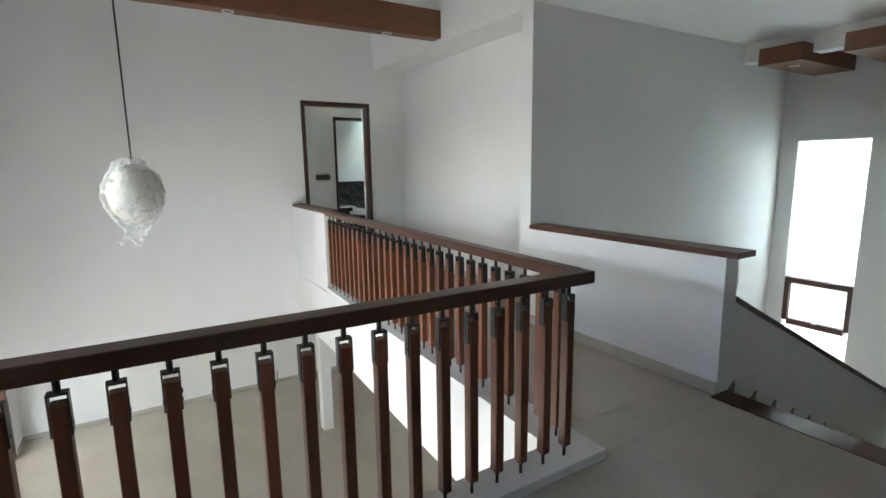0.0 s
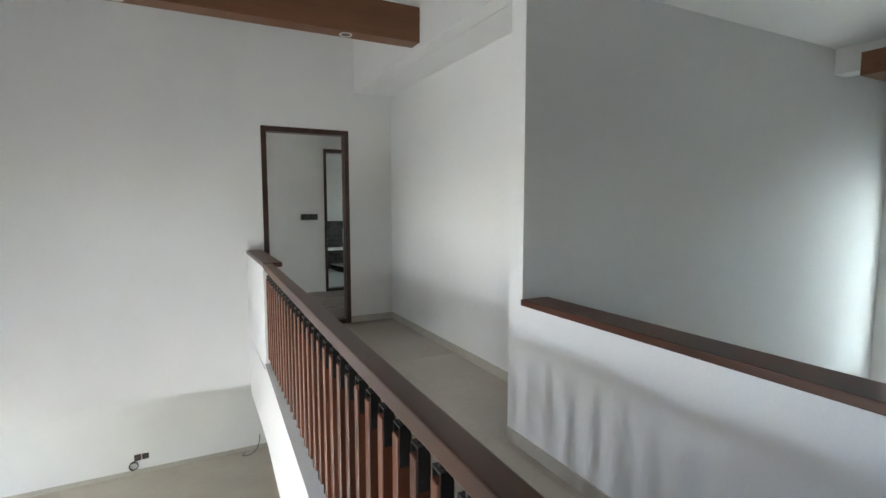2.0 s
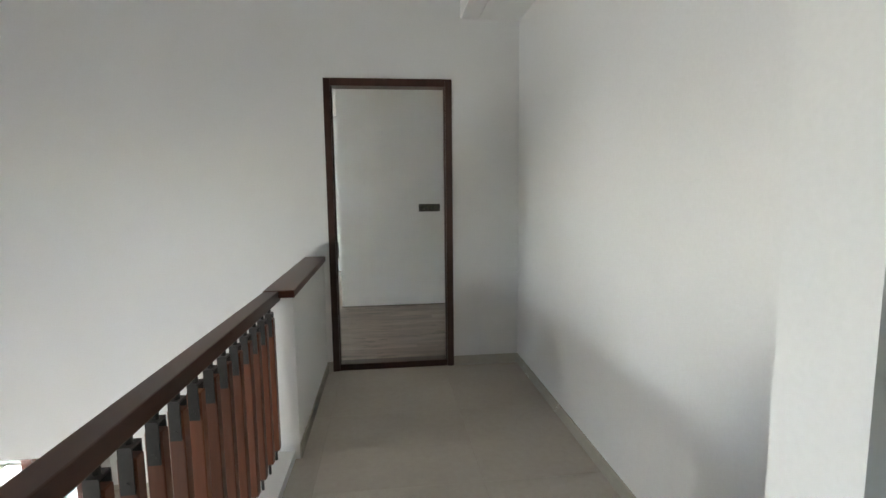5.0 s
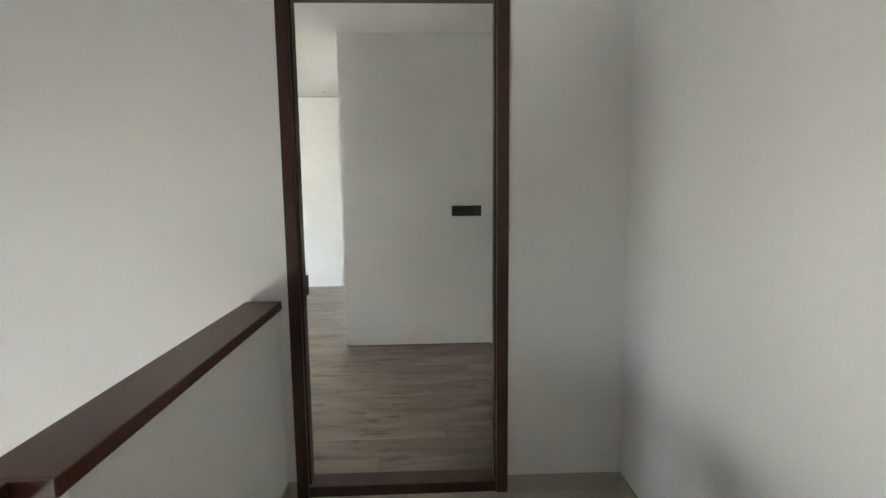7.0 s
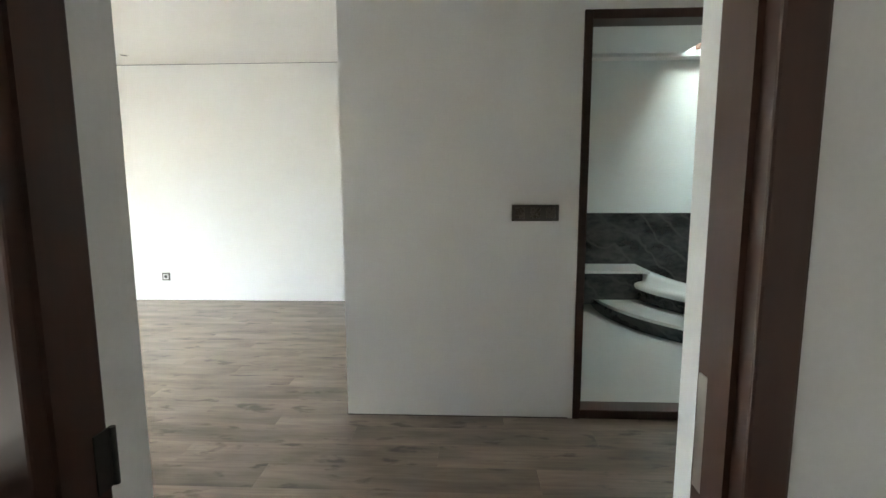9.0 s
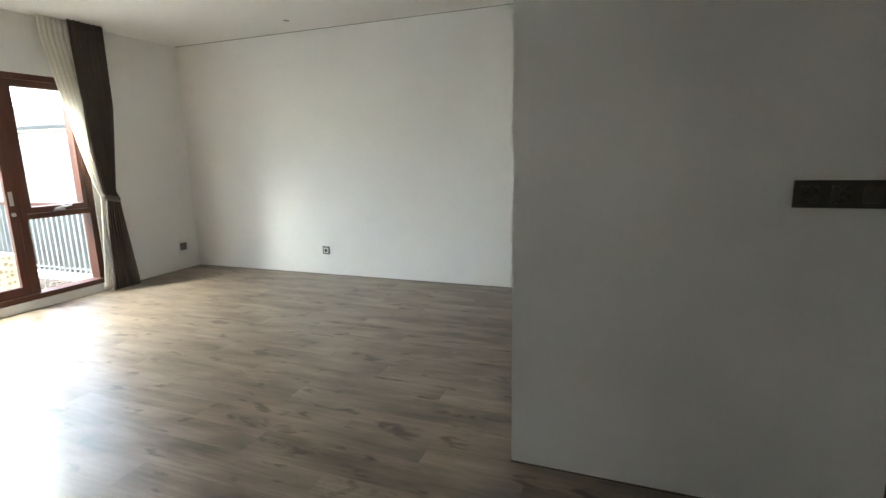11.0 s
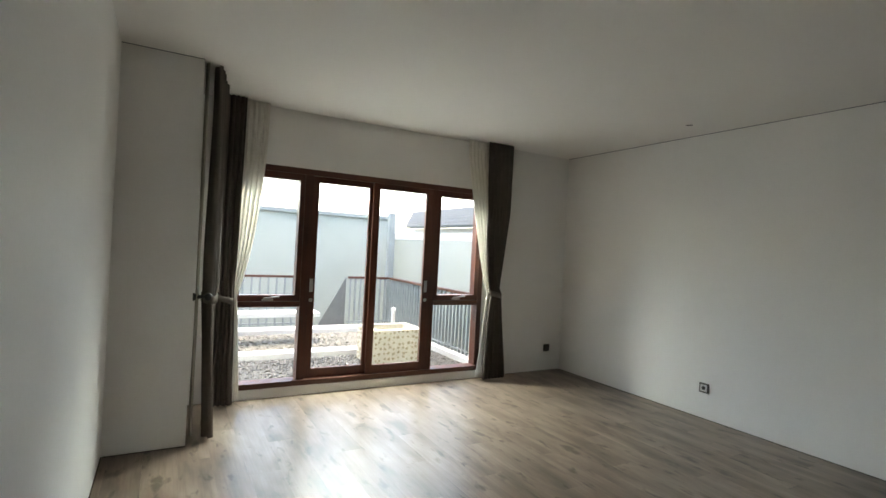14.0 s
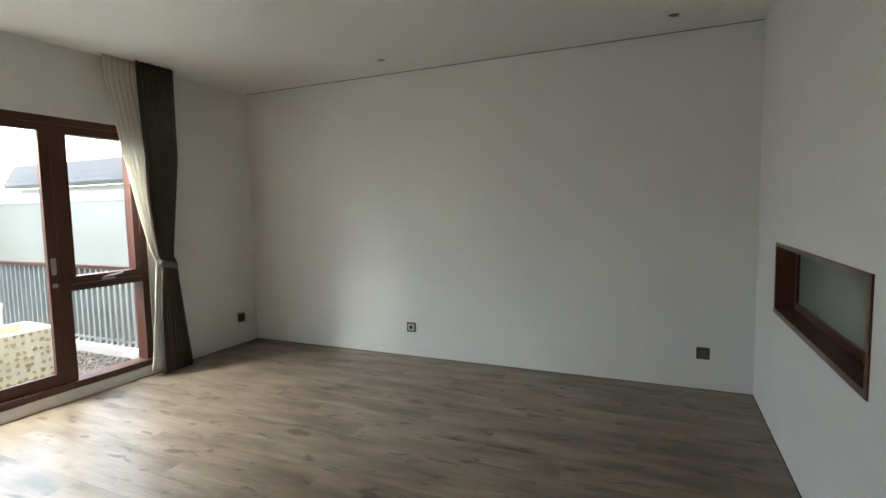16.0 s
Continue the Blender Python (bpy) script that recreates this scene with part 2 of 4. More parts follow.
def fabric(name, c1, c2, see):
    """Woven cloth with a fine weave and a little light passing through."""
    m = mottled(name, c1, c2, 0.85, 8, 300, 0.15, (1, 1, 0.3))
    n, l, b = nodes_of(m)
    tr = n.new("ShaderNodeBsdfTranslucent")
    tr.inputs["Color"].default_value = (*c2, 1)
    ms = n.new("ShaderNodeMixShader")
    ms.inputs[0].default_value = see
    l.new(b.outputs[0], ms.inputs[1])
    l.new(tr.outputs[0], ms.inputs[2])
    l.new(ms.outputs[0], n["Material Output"].inputs[0])
    return m


CURTAIN = fabric("brown_blackout_cloth", (0.050, 0.038, 0.032), (0.095, 0.076, 0.065), 0.03)
LINING = fabric("grey_lining_cloth", (0.30, 0.28, 0.24), (0.38, 0.36, 0.31), 0.15)
SHEER = fabric("cream_sheer_voile", (0.70, 0.68, 0.63), (0.80, 0.78, 0.73), 0.45)


def glass(name, tint=(0.97, 0.99, 0.98), rough=0.0):
    m = mat(name, tint, rough)
    n, l, b = nodes_of(m)
    b.inputs["Transmission Weight"].default_value = 1.0
    b.inputs["IOR"].default_value = 1.05
    return m


GLASS = glass("clear_window_glass")


def frosted(name, c1, c2):
    """Patterned obscure glass that scatters the daylight behind it."""
    m = mottled(name, c1, c2, 0.3, 2.2, 140, 0.3)
    n, l, b = nodes_of(m)
    tr, ms = n.new("ShaderNodeBsdfTranslucent"), n.new("ShaderNodeMixShader")
    l.new(n["Color Ramp"].outputs[0], tr.inputs["Color"])
    ms.inputs[0].default_value = 0.9
    l.new(b.outputs[0], ms.inputs[1])
    l.new(tr.outputs[0], ms.inputs[2])
    l.new(ms.outputs[0], n["Material Output"].inputs[0])
    return m


FROSTED = frosted("frosted_obscure_glass", (0.55, 0.57, 0.52), (0.70, 0.705, 0.69))
# tint of the added pane that weakens the sky over the bathroom
SKY_GLASS = frosted("skylight_dimming_glass", (0.20, 0.31, 0.34), (0.26, 0.38, 0.41))
GREY_GLASS = mat("dark_grey_privacy_glass", (0.19, 0.225, 0.215), 0.22)


def crumpled_film():
    """Thin clear film: mostly see-through, with milky creases and sharp glints."""
    m = mat("clear_wrapping_film", (0.86, 0.87, 0.87), 0.16)
    n, l, b = nodes_of(m)
    tc, soft = n.new("ShaderNodeTexCoord"), n.new("ShaderNodeTexNoise")
    soft.inputs["Scale"].default_value, soft.inputs["Detail"].default_value, soft.inputs["Distortion"].default_value = 11, 5, 1.2
    l.new(tc.outputs["Object"], soft.inputs["Vector"])
    ramp = n.new("ShaderNodeMapRange")
    ramp.inputs["From Min"].default_value, ramp.inputs["From Max"].default_value = 0.42, 0.68
    ramp.inputs["To Min"].default_value, ramp.inputs["To Max"].default_value = 0.04, 0.42
    l.new(soft.outputs["Fac"], ramp.inputs[0])
    bp = n.new("ShaderNodeBump")
    bp.inputs["Strength"].default_value, bp.inputs["Distance"].default_value = 1.0, 0.03
    l.new(soft.outputs["Fac"], bp.inputs["Height"])
    l.new(bp.outputs[0], b.inputs["Normal"])
    clear, ms = n.new("ShaderNodeBsdfTransparent"), n.new("ShaderNodeMixShader")
    l.new(ramp.outputs[0], ms.inputs[0])
    l.new(clear.outputs[0], ms.inputs[1])
    l.new(b.outputs[0], ms.inputs[2])
    l.new(ms.outputs[0], n["Material Output"].inputs[0])
    return m


FILM = crumpled_film()
DOORWOOD = mottled("near_black_door_wood", (0.024, 0.009, 0.006), (0.062, 0.022, 0.013), 0.38, 4, 40, 0.12, (1, 1, 0.12))
TIE_CLOTH = mottled("grey_brown_tie_cloth", (0.11, 0.095, 0.08), (0.16, 0.14, 0.12), 0.85, 8, 200, 0.15)
STEP_SKIRT = mottled("grey_step_skirting", (0.20, 0.18, 0.15), (0.26, 0.235, 0.195), 0.35, 3, 40, 0.02)

# ---- mesh helpers ----


def box(bm, x0, x1, y0, y1, z0, z1):
    m = Matrix.LocRotScale(((x0 + x1) / 2, (y0 + y1) / 2, (z0 + z1) / 2), None, (abs(x1 - x0), abs(y1 - y0), abs(z1 - z0)))
    return bmesh.ops.create_cube(bm, size=1, matrix=m)["verts"]


def rounded(bm, w, segments=2):
    bmesh.ops.bevel(bm, geom=list(bm.edges), offset=w, segments=segments, affect="EDGES", profile=0.6)


def cyl(bm, a, b, r, r2=None, seg=12):
    a, b = Vector(a), Vector(b)
    turn = (b - a).to_track_quat("Z", "Y").to_matrix().to_4x4()
    bmesh.ops.create_cone(bm, cap_ends=True, segments=seg, radius1=r, radius2=r if r2 is None else r2, depth=(b - a).length, matrix=Matrix.Translation((a + b) / 2) @ turn)


def prism(bm, pts, z0, z1):
    """A plan outline, counter-clockwise, raised from z0 to z1."""
    lo = [bm.verts.new((x, y, z0)) for x, y in pts]
    hi = [bm.verts.new((x, y, z1)) for x, y in pts]
    bm.faces.new(lo[::-1])
    bm.faces.new(hi)
    for i in range(len(pts)):
        j = (i + 1) % len(pts)
        bm.faces.new((lo[i], lo[j], hi[j], hi[i]))


def mesh_of(bm, name, material, smooth=False):
    bmesh.ops.recalc_face_normals(bm, faces=bm.faces)
    me = bpy.data.meshes.new(name)
    bm.to_mesh(me)
    bm.free()
    me.materials.append(material)
    if smooth:
        me.polygons.foreach_set("use_smooth", [True] * len(me.polygons))
    return me


def part(name, bm, material, parent, label="", smooth=False):
    ob = new(name, mesh_of(bm, name, material, smooth))
    ob.parent = parent
    return tagged(ob, label)


def thing(name, at, label, category, group="", kind=""):
    ob = new(name)
    ob.empty_display_size = 0.1
    ob.location = at
    return tagged(ob, label, category, group, kind)


def boxes(name, material, parent, *bs, bevel=0.0, label=""):
    bm = bmesh.new()
    for b in bs:
        box(bm, *b)
    if bevel:
        rounded(bm, bevel)
    return part(name, bm, material, parent, label)


def structure(name, label, category, material, *bs):
    bm = bmesh.new()
    for b in bs:
        box(bm, *b)
    return tagged(new(name, mesh_of(bm, name, material)), label, category, kind="structure")


def at_origin(ob, loc):
    """Move a thing's base to loc while its parts are modelled in world coordinates."""
    for c in ob.children:
        c.matrix_parent_inverse = Matrix.Translation(loc).inverted()
    return ob


# ---- the large structure ----
HALL_H, ROOM_H, LOW = 3.6, 2.655, -3.3
DX0, DX1, DTOP = -0.06, 0.875, 2.20

structure("wall_hall_end", "tall smooth white painted wall with a doorway", "wall", WALL,
          (-4.2, DX0, 0, 0.27, -0.55, HALL_H), (DX1, 1.52, 0, 0.27, -0.55, HALL_H), (1.52, 2.72, 0.13, 0.27, -0.55, 2.9), (DX0, DX1, 0, 0.27, DTOP, HALL_H), (DX0, DX1, 0, 0.27, -0.55, -0.02))
structure("wall_corridor", "white painted corridor wall with soft railing shadows", "wall", WALL, (1.395, 1.52, -3.22, 0, -0.65, HALL_H))
structure("wall_stair_north", "tall white wall beside the stairwell", "wall", WALL, (0.857, 4.92, -3.35, -3.22, LOW, 2.62), (3.921, 5.1, -3.349, -3.22, 2.621, HALL_H))
structure("bulkhead", "white plaster bulkhead above the corridor", "bulkhead", WALL,
          (0.95, 1.078, -3.22, 0, 2.635, HALL_H), (1.084, 1.395, -3.22, 0, 2.635, HALL_H), (1.078, 1.084, -3.22, 0, 2.65, HALL_H))
structure("ceiling_stair", "flat white ceiling over the stairwell", "ceiling", CEIL, (0.86, 3.92, -9.0, -3.22, 2.622, HALL_H))
structure("trim_stair_drop", "white dropped ceiling edge by the window", "ceiling", CEIL, (3.92, 4.10, -9.0, -3.35, 2.42, HALL_H), (4.10, 5.1, -9.0, -3.35, 2.75, HALL_H))
structure("ceiling_hall", "high white ceiling over the void", "ceiling", CEIL, (-4.3, 1.6, -9.2, 0.2, HALL_H, HALL_H + 0.15))
structure("wall_south", "white painted wall behind the landing", "wall", WALL, (-4.3, 5.1, -9.15, -9.0, LOW, HALL_H))
# west side: the void's openings are unseen, assumed and sized for its light
structure("wall_void_west", "white wall with assumed openings letting daylight into the void", "wall", WALL,
          (-4.27, -4.07, -9.0, -6.15, LOW, HALL_H), (-4.27, -4.07, -1.05, 0.0, LOW, HALL_H), (-4.27, -4.07, -6.15, -2.12, 2.0, HALL_H),
          (-4.27, -4.07, -2.12, -1.84, 1.95, HALL_H), (-4.27, -4.07, -2.12, -1.84, 0.5, 1.41), (-4.27, -4.07, -1.84, -1.05, 0.5, HALL_H), (-4.27, -4.07, -4.3, -2.12, 0.5, 2.0), (-4.27, -4.07, -6.15, -4.3, 0.5, 1.6),
          (-4.27, -4.07, -6.15, -1.05, -0.45, 0.5), (-4.27, -4.07, -6.15, -1.05, LOW, -2.6), (-4.27, -4.07, -6.15, -5.0, -2.6, -0.45), (-4.27, -4.07, -1.9, -1.05, -2.6, -0.45), (-4.27, -4.07, -5.0, -1.9, -1.55, -0.45),
          (-4.27, -4.07, 0, 1.2, LOW, -0.55), (-4.27, -4.07, 3.68, 4.35, LOW, -0.55), (-4.27, -4.07, 1.2, 3.68, -0.95, -0.55))
structure("wall_low_north", "pale wall of the lower room", "wall", WALL, (-4.27, 3.2, 4.2, 4.35, LOW, -0.55))
structure("wall_low_east", "white wall of the lower room", "wall", WALL, (2.6, 2.75, -3.22, 4.2, LOW, -0.55))
structure("ceiling_low", "white ceiling of the lower room", "ceiling", CEIL, (-4.2, 2.75, 0.27, 4.35, -0.55, -0.2))
# unseen slab, added to stop sky light leaking into the lower room
structure("ceiling_low_leak_cover", "unseen slab east of the corridor, keeping sky light out", "ceiling", CEIL, (1.395, 2.75, -3.22, 0.13, -0.65, -0.3))
structure("column_low", "square white column standing on the lower floor", "column", WALL, (0.50, 0.68, 1.66, 1.84, LOW, -0.55))
structure("floor_low", "beige polished tile floor of the lower room", "floor", TILE, (-4.3, 5.0, -9.0, 4.35, LOW - 0.2, LOW))
structure("baseboard_low", "beige tile skirting along the lower wall", "baseboard", SKIRT, (-4.07, 2.6, 4.19, 4.2, LOW, LOW + 0.08), (-4.07, -4.06, 3.70, 4.19, LOW, LOW + 0.08))
# upper slab with the void cut out of it; its free edge runs slightly askew
bm = bmesh.new()
prism(bm, [(-0.24, 0.0), (-0.25, -1.25), (-0.40, -4.91), (-4.07, -4.91), (-4.07, -9.0), (0.955, -9.0), (0.955, -4.98), (0.9, -4.98), (0.9, -3.3), (1.395, -3.3), (1.395, 0.0)], -0.65, -0.012)
tagged(new("floor_slab", mesh_of(bm, "floor_slab", WALL)), "white painted edge of the upper floor slab", "floor", kind="structure")
# raised white kerb under the balusters
bm = bmesh.new()
prism(bm, [(-0.13, -1.26), (-0.25, -1.26), (-0.40, -4.91), (-3.9, -4.91), (-3.9, -5.09), (-0.19, -5.09)], -0.011, 0.045)
tagged(new("trim_kerb", mesh_of(bm, "trim_kerb", WALL)), "low white kerb under the balusters", "kerb", kind="structure")

# stairwell
structure("wall_stair_half", "low white wall between corridor and stairs", "half wall", WALL, (0.857, 0.99, -5.0, -3.35, -0.012, 0.822))
bm = bmesh.new()
box(bm, 0.842, 1.03, -5.07, -3.352, 0.822, 0.858)
rounded(bm, 0.006)
tagged(new("trim_wall_cap", mesh_of(bm, "trim_wall_cap", WOODY)), "dark wooden cap on the low stair wall", "wall cap", kind="structure")
SL = -0.476


def sloped(name, x0, x1, y0, y1, z_at, depth, material, label, category):
    bm = bmesh.new()
    vs = []
    for x in (x0, x1):
        z = z_at + SL * (x - 1.02)
        for y in (y0, y1):
            vs += [bm.verts.new((x, y, z)), bm.verts.new((x, y, z - depth))]
    a, b, c, d, e, f, g, h = vs
    for q in ((a, c, g, e), (b, f, h, d), (a, b, d, c), (e, g, h, f), (a, e, f, b), (c, d, h, g)):
        bm.faces.new(q)
    return tagged(new(name, mesh_of(bm, name, material)), label, category, kind="structure")


sloped("wall_stair_slope", 0.992, 3.9, -4.98, -4.86, 0.535, 1.6, WALL, "sloping white wall between the stair flights", "wall")
sloped("trim_slope_cap", 0.992, 3.9, -5.0, -4.84, 0.567, 0.031, WOODX, "dark wooden cap on the sloping stair wall", "wall cap")
stairs = thing("staircase", (1.1, -5.6, 0), "beige tiled staircase going down with dark nosings", "stairs", kind="structure")
RISE, RUN = 0.137, 0.277
for i in range(1, 11):
    xs = 1.075 + RUN * (i - 1)
    x = max(0.956, xs - RUN)
    z = -0.09 - RISE * (i - 1)
    boxes("tread", TILE, stairs, (x + 0.001, xs + 0.012, -6.25, -4.985, z - 0.03, z))
    boxes("riser", TILE, stairs, (xs - 0.012, xs, -6.25, -4.985, z - RISE, z - 0.031))
    bm = bmesh.new()
    v = [bm.verts.new(p) for p in ((xs - 0.17, -4.983, z + 0.002), (xs, -4.983, z + 0.002), (xs, -4.983, z + 0.12), (xs - 0.17, -4.993, z + 0.002), (xs, -4.993, z + 0.002), (xs, -4.993, z + 0.12))]
    for q in ((0, 1, 2), (5, 4, 3), (0, 3, 4, 1), (1, 4, 5, 2), (2, 5, 3, 0)):
        bm.faces.new([v[k] for k in q])
    part("skirting_tile", bm, STEP_SKIRT, stairs, "grey-beige stepped skirting tile")
at_origin(stairs, (1.1, -5.6, 0))
structure("floor_landing", "beige tiled half landing below the window", "floor", TILE, (3.84, 4.92, -6.25, -3.35, -1.55, -1.42))
structure("wall_stair_south", "white wall beside the stairs", "wall", WALL, (0.955, 5.1, -6.4, -6.25, LOW, 0.0))
bm = bmesh.new()
box(bm, 0.80, 0.965, -6.25, -5.002, -0.03, 0.006)
rounded(bm, 0.004)
tagged(new("trim_stair_nosing", mesh_of(bm, "trim_stair_nosing", WOODY)), "dark polished wooden strip at the stair head", "nosing", kind="structure")
WY0, WY1, WZ0, WZ1 = -4.25, -3.54, -0.98, 1.59
structure("wall_stair_window", "white wall with a tall narrow window", "wall", WALL,
          (4.92, 5.1, -9.0, WY0, LOW, HALL_H), (4.92, 5.1, WY1, -3.22, LOW, HALL_H), (4.92, 5.1, WY0, WY1, WZ1, HALL_H), (4.92, 5.1, WY0, WY1, LOW, WZ0))

# bedroom
structure("wall_room_far", "smooth white bedroom wall with two sockets", "wall", WALL, (-5.08, 4.1, 4.98, 5.12, -0.02, 2.9))
BX0, BX1 = 1.13, 1.94
structure("wall_switch", "white wall carrying a dark triple switch", "wall", WALL,
          (-0.175, BX0, 2.19, 2.31, -0.02, 2.9), (BX1, 4.1, 2.19, 2.31, -0.02, 2.9), (BX0, BX1, 2.19, 2.31, 2.23, 2.9), (BX0, BX1, 2.19, 2.31, -0.02, -0.012))
structure("wall_block_side", "white wall with a low slit window to the bathroom", "wall", WALL,
          (-0.175, -0.055, 2.31, 2.88, -0.02, 2.9), (-0.175, -0.055, 4.33, 4.98, -0.02, 2.9), (-0.175, -0.055, 2.88, 4.33, -0.02, 0.765), (-0.175, -0.055, 2.88, 4.33, 1.15, 2.9))
RY0, RY1, RZ0, RZ1 = 1.06, 3.76, 0.09, 2.13
structure("wall_room_window", "white bedroom wall around the terrace doors", "wall", WALL,
          (-5.08, -4.9, 0.27, RY0, -0.02, 2.9), (-5.08, -4.9, RY1, 4.98, -0.02, 2.9), (-5.08, -4.9, RY0, RY1, RZ1, 2.9), (-5.08, -4.9, RY0, RY1, -0.3, RZ0))
structure("wall_room_pier", "white boxed-out pier beside the curtain", "wall", WALL, (-4.9, -3.97, 0.27, 0.75, -0.02, ROOM_H))
structure("wall_room_east", "plain white bedroom wall", "wall", WALL, (2.6, 2.72, 0.27, 2.19, -0.02, 2.9))
structure("ceiling_room", "flat off-white bedroom ceiling", "ceiling", CEIL, (-5.08, 2.72, 0.2, 5.0, ROOM_H, 2.9))
structure("floor_room_base", "dark underlay of the bedroom floor", "floor", DARKGAP, (-4.9, 2.6, 0.12, 4.98, -0.2, -0.011))
# no recess: flat dark strips carry the shade along the wall foot
structure("baseboard_gap_shade", "thin dark strip painted as shade at the foot of the walls", "baseboard", DARKGAP,
          (-4.9, -0.175, 4.974, 4.98, 0, 0.004), (-0.175, BX0 - 0.03, 2.184, 2.19, 0, 0.004), (-0.181, -0.175, 2.19, 4.974, 0, 0.004),
          (-4.9, -4.894, 3.76, 4.974, 0, 0.004), (-3.97, -3.964, 0.28, 0.75, 0, 0.004), (-3.964, -0.2, 0.27, 0.276, 0, 0.004))
# strip in fence grey, standing for the shadow line below the ceiling
structure("trim_ceiling_shade_line", "fine grey strip painted as the shadow line under the ceiling", "trim", FENCE, (-4.9, -0.175, 4.975, 4.98, ROOM_H - 0.005, ROOM_H), (-3.97, -3.965, 0.27, 0.75, ROOM_H - 0.004, ROOM_H))
# bathroom
structure("wall_bath_back", "pale painted bathroom wall", "wall", BATH_WALL, (-0.055, 4.0, 4.97, 4.98, -0.02, 2.62))
structure("wall_bath_east", "pale painted bathroom wall", "wall", BATH_WALL, (3.9, 4.0, 2.31, 4.97, -0.02, 2.62))
structure("ceiling_bath", "white bathroom ceiling with a skylight opening", "ceiling", CEIL,
          (-0.055, 1.25, 2.31, 4.98, 2.62, 2.75), (3.6, 4.0, 2.31, 4.98, 2.62, 2.75), (1.25, 3.6, 2.31, 3.5, 2.62, 2.75), (1.25, 3.6, 4.8, 4.98, 2.62, 2.75))
structure("floor_bath", "white polished bathroom floor", "floor", BATH_FLOOR, (-0.055, 3.9, 2.31, 4.97, -0.15, 0.0))
structure("wall_bath_marble", "dark veined marble wainscot behind the bath", "wall cladding", MARBLE, (0.2, 3.9, 4.945, 4.97, 0.0, 1.02))
structure("wall_skylight", "white skylight shaft", "wall", WALL, (1.15, 1.25, 3.4, 4.9, 2.75, 3.3), (3.6, 3.7, 3.4, 4.9, 2.75, 3.3), (1.25, 3.6, 3.4, 3.5, 2.75, 3.3), (1.25, 3.6, 4.8, 4.9, 2.75, 3.3))

# ---- door frames ----


def door_frame(name, x0, x1, y0, y1, top, w, label):
    d = thing(name, ((x0 + x1) / 2, y0, 0), label, "door frame", kind="structure")
    boxes("jamb", DOORWOOD, d, (x0, x0 + w, y0, y1, 0, top), bevel=0.004)
    boxes("jamb", DOORWOOD, d, (x1 - w, x1, y0, y1, 0, top), bevel=0.004)
    boxes("head", DOORWOOD, d, (x0 + w, x1 - w, y0, y1, top - w - 0.005, top), bevel=0.004)
    boxes("sill", DOORWOOD, d, (x0 + w, x1 - w, y0 + 0.01, y1 - 0.01, 0.0, 0.05), bevel=0.004)
    # door stop round the inside
    boxes("stop", DOORWOOD, d, (x1 - w - 0.008, x1 - w, y0 + 0.03, y1 - 0.045, 0.05, top - w - 0.005))
    boxes("stop", DOORWOOD, d, (x0 + w, x0 + w + 0.008, y0 + 0.03, y1 - 0.045, 0.05, top - w - 0.005))
    return d


d1 = door_frame("door_1", DX0 - 0.003, DX1 + 0.003, -0.012, 0.115, DTOP + 0.003, 0.05, "dark reddish-brown wooden door frame in the end wall")
boxes("strike_plate", STEEL, d1, (DX1 - 0.05, DX1 - 0.0465, 0.078, 0.104, 0.93, 1.09), label="steel strike plate")
for z in (0.90,):
    bm = bmesh.new()
    cyl(bm, (-0.008, 0.118, z), (-0.008, 0.118, z + 0.09), 0.005)
    box(bm, -0.0125, -0.010, 0.085, 0.118, z, z + 0.09)
    part("hinge", bm, IRON, d1, "black hinge")
at_origin(d1, d1.location)
d2 = door_frame("door_2", BX0 - 0.003, BX1 + 0.003, 2.178, 2.32, 2.233, 0.042, "dark brown wooden bathroom door frame")
at_origin(d2, d2.location)

# ---- railing ----


def make_baluster():
    """One hardwood bar on a steel pin, hung from a black U-shaped clip."""
    bm = bmesh.new()
    box(bm, -0.0195, 0.0195, -0.022, 0.022, 0.10, 0.772)
    rounded(bm, 0.003, 1)
    bar = mesh_of(bm, "baluster", BALU)
    bm = bmesh.new()
    for s in (-1, 1):
        box(bm, s * 0.0200, s * 0.0240, -0.016, 0.016, 0.685, 0.794)
        cyl(bm, (s * 0.0225, 0, 0.71), (s * 0.026, 0, 0.71), 0.006, seg=8)
    box(bm, -0.024, 0.024, -0.016, 0.016, 0.794, 0.80)
    cyl(bm, (0, 0, 0.80), (0, 0, 0.842), 0.009, seg=10)
    clip = mesh_of(bm, "clip", IRON)
    bm = bmesh.new()
    cyl(bm, (0, 0, 0.04), (0, 0, 0.101), 0.007, seg=10)
    cyl(bm, (0, 0, 0.093), (0, 0, 0.101), 0.013, seg=10)
    pin = mesh_of(bm, "pin", IRON)
    return bar, clip, pin


BAR, CLIP, PIN = make_baluster()


def railing(a, b, count, first, name_label):
    """A handrail from a to b with evenly spaced bars."""
    a, b = Vector((*a, 0)), Vector((*b, 0))
    d = b - a
    turn = math.atan2(d.y, d.x)
    r = thing("railing", a, name_label, "railing", "railings round the void")
    r.rotation_euler = (0, 0, turn)
    for i in range(count):
        bar = new("baluster", BAR)
        bar.parent = r
        bar.location = (first + i * 0.126, 0, 0)
        bar.rotation_euler = (0, 0, random.uniform(-0.03, 0.03))
        for nm, me in (("clip", CLIP), ("pin", PIN)):
            o = new(nm, me)
            o.parent = bar
    return r, d.length


r1, length1 = railing((-0.305, -4.975), (-0.205, -1.26), 29, 0.10, "dark hardwood railing with hanging bars along the corridor")
bm = bmesh.new()
box(bm, 0.0, length1 + 0.1, -0.038, 0.034, 0.842, 0.896)
rounded(bm, 0.005)
part("handrail", bm, WOODX, r1, "worn brown top rail")
